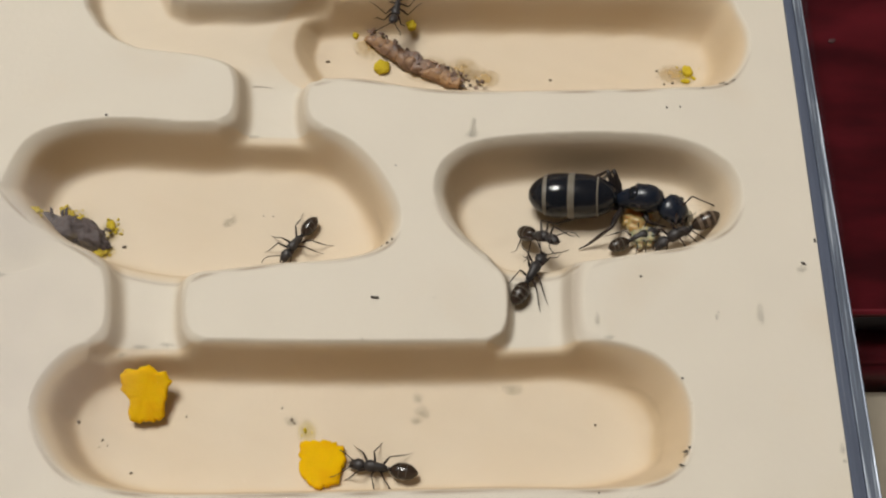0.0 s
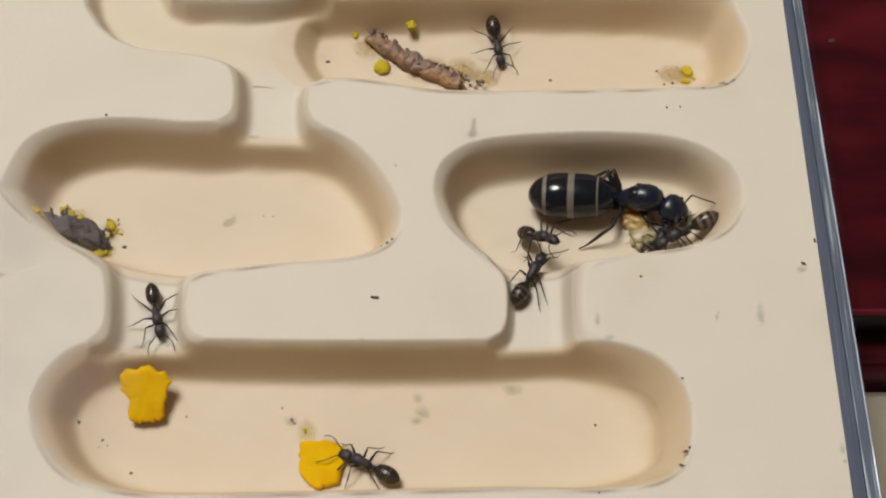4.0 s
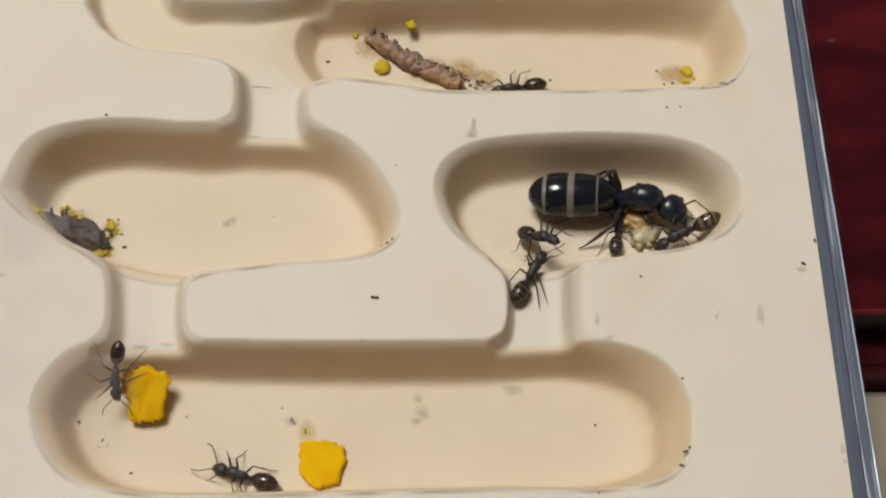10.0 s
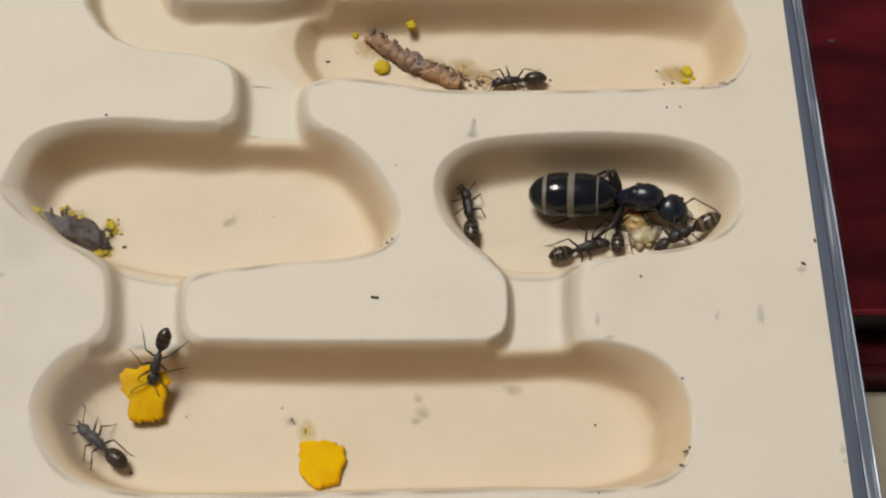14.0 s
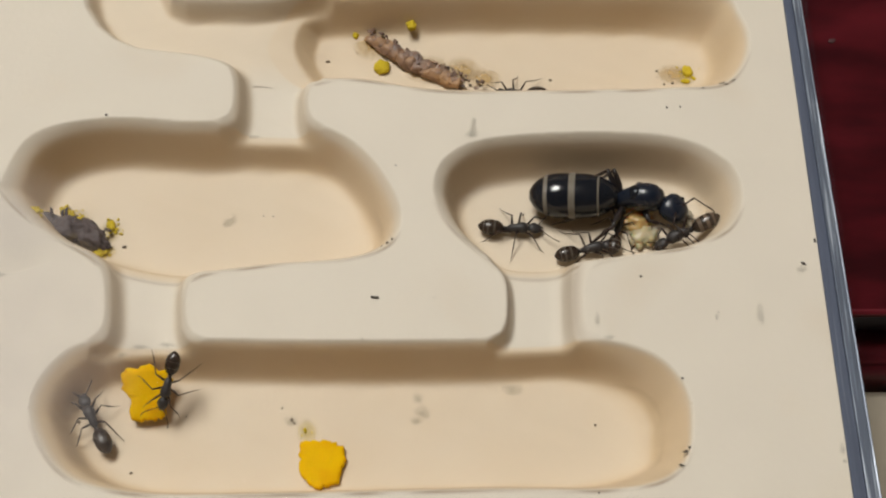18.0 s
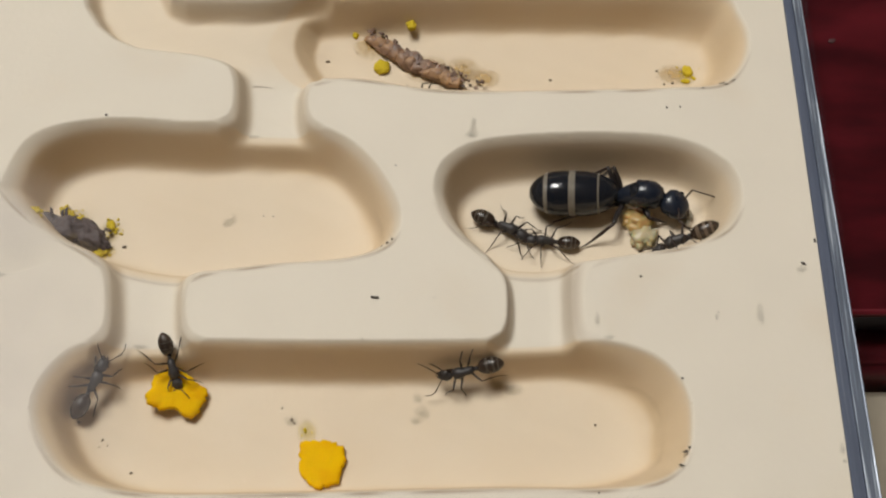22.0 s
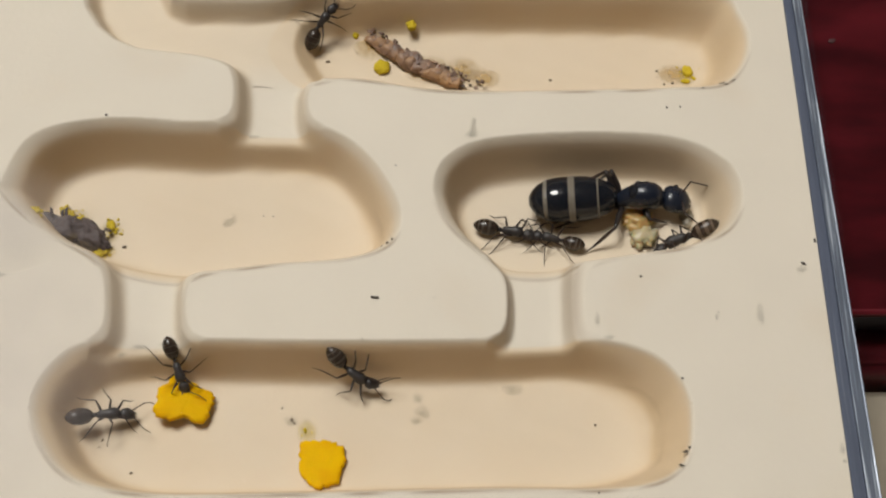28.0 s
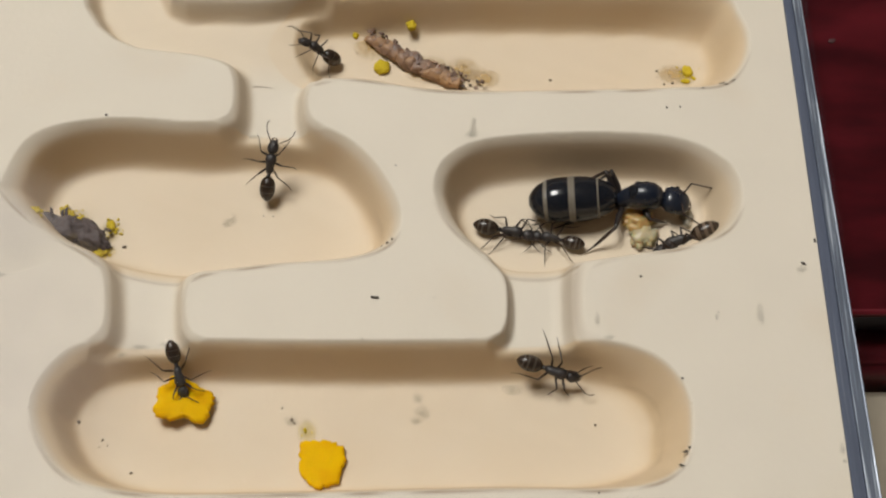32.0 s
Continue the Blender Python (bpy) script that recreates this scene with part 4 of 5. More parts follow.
food_bit(-44.81, 5.87, -2.04, 0.96, 0.48, 0.35, 0, 8)
food_bit(-42.77, 8.38, -6.65, 0.60, 0.66, 0.50, 20, 33)
food_bit(-41.95, 7.94, -6.65, 0.42, 0.42, 0.50, 0, 3)
food_bit(-37.38, 6.48, -6.70, 0.48, 0.62, 0.35, 10, 46)
food_bit(-38.01, 3.09, -6.64, 0.75, 0.54, 0.50, 10, 52)
food_bit(-36.79, 5.75, -6.80, 0.21, 0.21, 0.20, 0, 3)
food_bit(-44.59, 7.75, -6.15, 0.36, 0.30, 0.30, 0, 71)
food_bit(-37.80, 4.60, -6.75, 0.36, 0.30, 0.30, 0, 54)
food_bit(-41.09, 7.21, -6.72, 0.48, 0.42, 0.35, 20, 58)
food_bit(-39.68, 6.04, -6.75, 0.42, 0.36, 0.30, 0, 6)
food_bit(-38.73, 4.45, -6.72, 0.48, 0.36, 0.35, 0, 24)
food_bit(-43.54, 7.02, -6.41, 0.42, 0.30, 0.30, 0, 80)
food_bit(-44.19, 5.32, -2.38, 0.42, 0.27, 0.25, 0, 26)
food_bit(-37.22, 6.77, -6.75, 0.30, 0.27, 0.30, 0, 16)


def dead_larva(x0, y0, x1, y1):
    """A half-eaten larva: a ringed brown skin, torn greyish flesh along its back."""
    long = math.hypot(x1 - x0, y1 - y0)
    ob = new("half_eaten_larva")
    ob.matrix_basis = at(x0, y0, -6.155, 0, 0, math.degrees(math.atan2(y1 - y0, x1 - x0)))
    tagged(ob, "half-eaten brown ringed larva with torn pinkish-grey flesh", "larva")
    n = 11

    def girth(u):
        return 0.88 * min(1.0, 0.55 + 2.2 * u, 0.62 + 1.9 * (1.05 - u))

    for k in range(n):
        rings = []
        for j in range(6):
            u = (k + j / 5 * 1.06) / n
            fat = girth(u) * (0.93 + 0.10 * math.sin(math.pi * j / 5) + 0.04 * noise.noise(Vector((u * 9, 3, 0))))
            rings.append((long * u, fat, fat * 0.85, -0.35 * math.sin(3.1 * u) + 0.18 * math.sin(9 * u), girth(u) * 0.72))
        bm = loft(rings, 18)
        for v in bm.verts:
            v.co += 0.34 * noise.noise_vector(v.co * 1.3) + 0.14 * noise.noise_vector(v.co * 4.0)
        part("segment", bm, MEAL, ob)
    rings = []
    for k in range(64):
        u = 0.01 + 0.98 * k / 63
        thick = girth(u) * (0.80 + 0.35 * noise.noise(Vector((u * 14, 0, 5)))) * (1.25 if 0.42 < u < 0.85 else 0.95)
        rings.append((long * u, thick, thick * 0.8, 0.35 - 0.35 * math.sin(3.1 * u) + 0.3 * noise.noise(Vector((u * 11, 4, 0))), girth(u) * 0.85))
    bm = loft(rings, 28)
    for v in bm.verts:
        v.co += 0.42 * noise.noise_vector(v.co * 1.5) + 0.26 * noise.noise_vector(v.co * 3.7) + 0.12 * noise.noise_vector(v.co * 8.0)
    part("flesh", bm, FLESH, ob, "torn moist pinkish-grey flesh")
    for k in range(46):
        u = random.uniform(0.0, 1.0)
        fat = random.uniform(.10, .24)
        bm = lump((fat * random.uniform(1.0, 1.7), fat, fat * random.uniform(.6, .9)), k + 11, 0.6, 2, lobes=2.2)
        high = random.random()
        part("flesh_lump", bm, FLESH_DARK, ob, place=(long * u, 0.4 + 1.2 * high - 0.35 * math.sin(3.1 * u), 1.2 - 0.6 * high))
    for k in range(28):
        part("scrap", lump((random.uniform(.12, .36), random.uniform(.1, .25), 0.16), k + 40, 0.4, 2), FLESH_DARK if k % 3 else CARCASS, ob, place=(long * (0.35 + 0.85 * math.sqrt(random.random())), random.uniform(-.4, 1.7), random.uniform(0.05, 1.3)))


dead_larva(-9.14, 31.79, 1.87, 24.88)

for x, y, a, b, seed in ((2.09, 27.40, 2.6, 2.2, 3), (27.65, 26.83, 2.6, 1.7, 8), (4.43, 26.18, 2.4, 1.6, 5), (-8.44, 31.12, 3.0, 2.4, 6), (-1.62, 27.81, 3.4, 2.4, 4)):
    film("damp_stain", (a, b), seed, x, y, -6.151, STAIN, "brown damp stain spread on the plaster floor", "stain", "damp stains")


dust = random.Random(5)
for x, y, count in ((-37.3, 5.9, 12), (-41.9, 7.9, 12), (-37.9, 3.5, 7), (29.0, 26.6, 7), (-14.2, -18.2, 3)):
    for k in range(count):
        fat = dust.uniform(.06, .17)
        floor = -6.86 if x < -30 else -6.16
        crumb("food_crumb", (fat * dust.uniform(.9, 1.8), fat, fat * .7), dust.randrange(90), x + dust.gauss(0, .75), y + dust.gauss(0, .6), floor + fat * .6, CRUMB, "tiny yellow egg yolk crumb on the plaster", "food", "tiny yolk crumbs", 0.7, dust.uniform(0, 180))
for x, y, z, a, b, seed in ((-37.3, 6.1, -6.79, 1.5, 1.9, 4), (-41.6, 7.6, -6.79, 2.2, 1.3, 7), (-37.6, 3.3, -6.79, 1.3, 1.1, 9), (28.9, 26.5, -6.14, 1.3, 1.7, 6), (-14.3, -18.3, -6.13, 1.3, 1.6, 5)):
    film("yolk_dust", (a, b), seed, x, y, z, YELLOW_SMEAR, "thin dusting of yellow yolk crumbs on the plaster", "stain", "yolk dust")


def dead_insect(x, y, z, turn):
    """The dark remains of an insect: a ridged shell, plates, bent legs."""
    ob = new("dead_insect")
    ob.matrix_basis = at(x, y, z, 0, 0, turn)
    tagged(ob, "dark dried insect remains with bent legs against the wall", "insect")
    for k, (px, py, long, wide, high) in enumerate(((-2.6, 0.2, 1.9, 1.0, 0.9), (-0.2, -0.1, 2.2, 1.45, 1.25), (2.4, 0.1, 1.9, 1.2, 1.1), (4.0, -0.3, 0.9, 0.7, 0.6))):
        bm = lump((long, wide, high), k + 21, 0.30, 4, lobes=1.5)
        for v in bm.verts:
            v.co += 0.16 * noise.noise_vector(v.co * 2.2) + 0.07 * noise.noise_vector(v.co * 5.5)
        part("husk", bm, CARCASS_GREY if k == 0 else CARCASS, ob, place=(px, py, high * 0.85)).rotation_euler = (0.2 * k, 0.1, 0.5 * math.sin(k * 2.1))
    for k in range(18):
        bm = lump((random.uniform(.3, .75), random.uniform(.25, .5), random.uniform(.06, .16)), k + 70, 0.4, 2, lobes=2.0)
        px = random.uniform(-4.2, 4.6)
        shard = part("shard", bm, (CARCASS_PALE, CARCASS, CARCASS_GREY, CARCASS)[k % 4], ob, place=(px, random.uniform(-1.3, 1.5), random.uniform(0.5, 2.0) * (1 - abs(px) / 9)))
        shard.rotation_euler = (random.uniform(-.8, .8), random.uniform(-.8, .8), random.uniform(0, 3.1))
    for k in range(4):
        px = -2.3 + 0.9 * k + 0.4 * (k % 2)
        side = 1
        pts = [(px, 0.6 * side, 1.3), (px - .25 - .1 * k, (1.3 + .2 * (k % 3)) * side, 1.9), (px - .45 + .3 * (k % 2), (1.5 + .3 * (k % 3)) * side, 2.0)]
        part("bent_leg", tube(pts, [.22, .17, .08], 6), CARCASS, ob)


dead_insect(-41.71, 5.49, -6.7, -18)


def brood_pile(x, y, z, spread, count, mat, label, seed):
    """A heap of soft grubs and eggs."""
    rng = random.Random(seed)
    ob = new("brood_pile")
    ob.matrix_basis = at(x, y, z)
    tagged(ob, label, "brood", "brood in the queen's room")
    part("clump", lump((spread * 1.35, spread * 1.15, spread * 0.85), seed, 0.35, 3, lobes=2.0), mat, ob, "soft mass of stuck-together eggs", place=(0, 0, spread * 0.5))
    for k in range(count):
        r, a = spread * (0.35 + 0.75 * math.sqrt(rng.random())), k * 2.4
        long, fat = rng.uniform(.5, .85), rng.uniform(.36, .5)
        bm = egg(-long, long, fat, fat, 0, 0.25, 9, 12)
        for v in bm.verts:
            v.co.y += 0.22 * v.co.x * v.co.x
            v.co.rotate(Euler((0, 0, k * 2.4)))
        part("grub", bm, mat, ob, place=(r * math.cos(a), r * math.sin(a), spread * max(0.28, 1.12 - 0.75 * r / spread)))
    return ob


brood_pile(22.35, 4.75, -6.155, 0.98, 13, BROOD, "pile of translucent yellowish ant grubs beside the queen", 13)
brood_pile(21.75, 6.60, -6.155, 1.15, 10, HONEY_BROOD, "few honey-coloured grubs under the queen's trunk", 9)
brood_pile(27.28, 7.16, -6.155, 0.45, 4, PALE_BROOD, "small heap of milky eggs at the queen's head", 4)
thing("loose_hair", tube([(-22.72, 22.75, -3.33), (-21.57, 23.15, -3.33), (-19.71, 22.83, -3.33)], [.03, .04, .02], 5), HAIR, at(0, 0), "thin dark hair lying across the passage floor", "hair")


def pale_veil(x, y, rx, ry):
    """A faint greyish film under the cover glass, fading outwards."""
    bm = bmesh.new()
    bm.faces.new([bm.verts.new((rx * math.cos(2 * math.pi * q / 48), ry * math.sin(2 * math.pi * q / 48), 0)) for q in range(48)])
    return thing("veil_film", bm, VEIL, at(x, y, 0.13), "faint greyish film under the cover glass", "moisture")


for x, y, z, fat in ((-39.62, -18.10, -1.9, 0.20), (-39.20, -18.95, -2.3, 0.14), (-38.75, -17.30, -3.0, 0.11), (-40.10, -16.60, -1.2, 0.12)):
    crumb("water_droplet", (fat, fat, fat * .6), 3, x, y, z, DROPLET, "tiny clear water droplet on the plaster", "droplet", "water droplets", 0.05)
pale_veil(-45.5, -12.5, 15.5, 23.0)
pale_veil(-46.5, 4.0, 8.0, 7.0)


# ---- what moves ----
def glide(who, rows, sway=1.0, lag=0.0):
    """Keys an ant along its rows; legs step in two tripods with the way that it goes, feelers wave, head and hind body give way."""
    walk(who["ant"], [(r[0], at(*r[1:7])) for r in rows])
    size = who["size"]
    times = [0.0]
    way = [0.0]
    turns = [0.0]
    total = 0.0
    for a, b in zip(rows, rows[1:]):
        dist = math.dist(a[1:4], b[1:4]) + 0.02 * size * abs((b[6] - a[6] + 180) % 360 - 180)
        turn = ((b[6] - a[6] + 180) % 360 - 180) / max(0.2, b[0] - a[0])
        parts_of = max(1, min(12, int(math.ceil(dist / (0.55 * size))), int((b[0] - a[0]) / 0.07)))
        for j in range(parts_of):
            u = (j + 1) / parts_of
            times.append(a[0] + (b[0] - a[0]) * u)
            way.append(total + dist * u)
            turns.append(max(-1, min(1, turn / 120)))
        total += dist
    for key, leg in who["legs"].items():
        home = leg.location.copy()
        side = 1 if key[1] == "l" else -1
        fit = []
        for t, s in zip(times, way):
            phase = s / (2.6 * size) * math.pi + (0 if STEP_SIGN[key] > 0 else math.pi) + lag
            swing, lift = 15 * sway * math.sin(phase), max(0.0, math.cos(phase)) * 9 * sway * (1 if total > 2 else 0.2)
            fit.append((t, Matrix.Translation(home) @ pose(0, 0, 0, lift * side, 0, -swing * side)))
        walk(leg, fit if fit[-1][0] >= 31.99 else fit + [(32.0, fit[-1][1])])
    head, gaster = who["head"], who["gaster"]
    spot, rear = head.location.copy(), gaster.location.copy()
    looks = who.get("looks") or [(t, 16 * sway * w) for t, w in zip(times, turns)]
    if looks[-1][0] < 31.99:
        looks = looks + [(32.0, 0)]
    walk(head, [(t, Matrix.Translation(spot) @ pose(0, 0, 0, 0, who.get("nod", 14), turn)) for t, turn in looks])
    walk(gaster, [(t, Matrix.Translation(rear) @ pose(0, 0, 0, 0, who.get("droop", 6), -14 * sway * w + who.get("curl", 0))) for t, w in zip(times, turns)] + ([] if times[-1] >= 31.99 else [(32.0, Matrix.Translation(rear))]))
    for feeler, home, side in who["feelers"]:
        fit = []
        for n in range(81):
            t = n * 0.4
            fit.append((t, Matrix.Translation(home) @ pose(0, 0, 0, 0, 9 * math.sin(2.1 * t + side + lag), side * 13 * math.sin(1.7 * t + 1.3 * side + 2 * lag))))
        walk(feeler, fit)


def motions():
    glide(ANT_A, [
        (0.00, -16.44, 3.84, -6.88, -0, -0, -125), (0.30, -26.38, 5.06, -6.88, 0, -0, 174), (0.60, -28.24, 4.56, -6.88, 0, 0, -177),
        (0.90, -27.91, 4.71, -6.88, 0, 0, -173), (1.20, -29.43, 1.82, -6.86, 0, -0, -159), (1.50, -29.36, 0.93, -6.76, 5, -2, -153),
        (1.80, -29.60, 0.60, -6.20, 10, -10, -110), (2.10, -29.60, 0.20, -5.60, 0, 12, -92), (2.40, -29.45, -3.85, -2.73, 0, 0, -108),
        (2.70, -29.75, -7.39, -2.73, 0, 0, -81), (3.00, -30.12, -6.95, -2.73, 0, 0, -79), (3.50, -30.10, -7.07, -2.73, 0, 0, -75),
        (5.50, -29.17, -6.90, -2.73, 0, 0, -75), (6.00, -28.75, -7.11, -2.73, 0, 0, -74), (6.50, -28.90, -7.35, -2.73, 0, 0, -82),
        (7.00, -28.51, -6.67, -2.73, 0, 0, -74), (7.50, -29.09, -8.23, -2.73, 0, 0, -88), (8.00, -32.16, -9.70, -2.73, 0, 0, -107),
        (8.50, -31.04, -10.91, -2.73, 0, 0, -86), (9.00, -31.80, -9.58, -2.73, 0, 0, -107), (9.50, -34.35, -9.41, -2.47, -20, 32, -124),
        (10.00, -33.61, -13.45, -2.52, -3, 37, -95), (10.50, -34.54, -13.67, -2.50, -11, 35, -109), (11.00, -31.84, -11.42, -2.51, -6, 36, -100),
        (11.50, -28.72, -10.67, -2.44, 23, 30, -50), (12.00, -27.31, -12.80, -2.51, 7, 36, -77), (12.50, -28.40, -12.23, -2.52, -3, 37, -95),
        (13.00, -29.23, -11.45, -2.50, -14, 35, -113), (13.50, -29.74, -11.66, -2.48, -16, 33, -118), (14.00, -29.54, -11.86, -2.50, -12, 35, -111),
        (14.50, -29.85, -11.75, -2.51, -11, 35, -108), (16.50, -27.83, -14.25, -2.51, -8, 36, -104), (17.00, -28.08, -14.22, -2.51, -8, 36, -104),
        (17.50, -28.16, -14.09, -2.51, -9, 36, -105), (18.00, -28.24, -14.58, -2.50, -11, 35, -109), (18.50, -28.26, -14.87, -2.51, -10, 36, -106),
        (19.00, -28.20, -15.18, -2.49, -14, 35, -113), (19.50, -28.21, -15.77, -2.49, -14, 35, -113), (20.00, -28.26, -15.92, -2.49, -16, 34, -117),
        (20.50, -28.38, -15.81, -2.42, -25, 28, -135), (21.00, -27.86, -15.56, -2.43, -24, 29, -132), (21.50, -28.05, -12.64, -3.80, 13, 35, -68),
        (22.00, -28.08, -11.88, -3.81, 10, 36, -73), (23.00, -27.25, -12.88, -3.80, 10, 36, -73), (24.00, -27.07, -12.50, -3.80, 13, 35, -68),
        (25.00, -27.16, -12.87, -3.80, 12, 35, -70), (25.50, -27.03, -12.93, -3.79, 13, 35, -67), (27.50, -27.37, -12.44, -3.80, 13, 35, -68),
        (28.00, -27.42, -12.28, -3.80, 12, 35, -69), (29.00, -27.41, -12.45, -3.80, 11, 36, -72), (30.00, -27.30, -12.58, -3.80, 11, 35, -71),
        (31.00, -27.38, -12.65, -3.81, 9, 36, -75), (32.00, -27.35, -12.77, -3.81, 9, 36, -75),
    ], lag=1.8)
    glide(ANT_B, [
        (0.00, -6.90, -22.42, -6.18, 0, 0, 170), (0.50, -7.36, -22.37, -6.18, 0, -0, 175), (1.00, -7.07, -22.49, -6.18, 0, 0, 173),
        (1.50, -7.81, -22.59, -6.17, 0, 0, 165), (2.00, -8.04, -22.89, -6.17, 1, 0, 169), (2.50, -7.69, -22.88, -6.17, 1, 0, 167),
        (3.00, -7.64, -22.51, -6.12, 0, 1, 157), (3.50, -7.99, -21.41, -6.17, 0, 0, 148), (5.50, -15.13, -25.25, -5.71, 41, -2, -176),
        (6.00, -19.38, -24.77, -5.95, 34, 0, 178), (6.50, -19.40, -25.23, -5.78, 41, -1, -176), (7.00, -19.89, -24.93, -5.89, 39, -1, -176),
        (7.50, -19.36, -24.20, -6.13, 16, -0, -177), (8.00, -19.21, -24.21, -6.13, 16, -0, -177), (8.50, -20.85, -24.13, -6.10, 13, 1, 171),
        (9.00, -21.30, -23.42, -6.17, 3, 0, 169), (9.50, -21.14, -23.72, -6.17, 6, 0, 175), (10.00, -20.90, -23.22, -6.12, 1, 1, 162),
        (10.50, -24.12, -21.84, -6.18, 0, -0, 158), (10.75, -22.42, -20.07, -6.18, 0, -0, 123), (11.00, -20.72, -18.31, -6.18, 0, -0, 87),
        (11.50, -21.26, -18.21, -6.18, 0, -0, 102), (12.00, -21.54, -18.78, -6.18, 0, -0, 115), (12.50, -23.68, -19.03, -6.18, 0, -0, 167),
        (13.00, -29.85, -22.06, -6.16, 0, -0, -172), (13.50, -33.52, -21.17, -5.72, 3, -1, 151), (14.00, -35.73, -19.91, -5.61, 11, -3, 139),
        (14.50, -35.03, -19.41, -5.76, 4, 1, 109), (16.50, -35.49, -19.51, -5.70, 7, -1, 122), (17.00, -36.24, -18.65, -5.61, 7, -4, 135),
        (17.50, -36.62, -18.58, -5.52, 14, -4, 130), (18.00, -36.47, -17.21, -5.36, 7, -7, 118), (18.50, -35.57, -16.21, -5.46, 5, -5, 97),
        (19.00, -36.46, -15.68, -5.23, 14, -8, 93), (19.50, -35.56, -13.77, -4.45, 29, -17, 64), (20.00, -35.05, -12.07, -3.29, 38, -23, 45),
        (20.50, -34.39, -11.78, -3.33, 38, -21, 41), (21.00, -34.06, -10.50, -3.39, 37, -21, 50), (21.50, -35.09, -12.60, -3.75, 34, -22, 49),
        (22.00, -36.45, -13.29, -3.84, 37, -21, 60), (23.00, -35.05, -12.62, -3.75, 33, -24, 52), (24.00, -36.27, -13.30, -4.16, 37, -21, 61),
        (25.00, -33.99, -14.51, -5.44, 7, -2, 41), (25.50, -34.18, -14.27, -5.41, 12, 2, 32), (27.50, -35.13, -15.74, -5.19, 4, 13, 27),
        (28.00, -34.67, -17.18, -4.96, 0, 15, 10), (28.30, -34.70, -18.62, -5.45, -2, 8, -28), (28.60, -32.90, -19.68, -5.73, -0, 2, -21),
        (28.90, -32.16, -20.85, -5.57, -0, 5, 13), (29.20, -33.38, -19.96, -5.64, 0, 6, 55), (29.50, -33.31, -17.47, -5.82, 0, -0, 95),
        (29.80, -33.97, -15.11, -5.52, 2, -5, 86), (30.10, -33.97, -12.41, -3.73, 16, -32, 71), (30.40, -33.02, -11.55, -2.73, 0, -0, 79),
        (30.70, -31.94, -6.79, -2.73, 0, -0, 82), (31.00, -30.50, -0.42, -2.73, 0, -0, 70), (31.30, -25.07, 3.27, -6.88, -0, 0, 25),
        (31.50, -22.49, 6.79, -6.88, 0, -0, 76), (31.70, -21.71, 9.93, -6.86, -0, -0, 82), (32.00, -19.29, 12.90, -3.14, 11, -47, 75),
    ], lag=2.7)
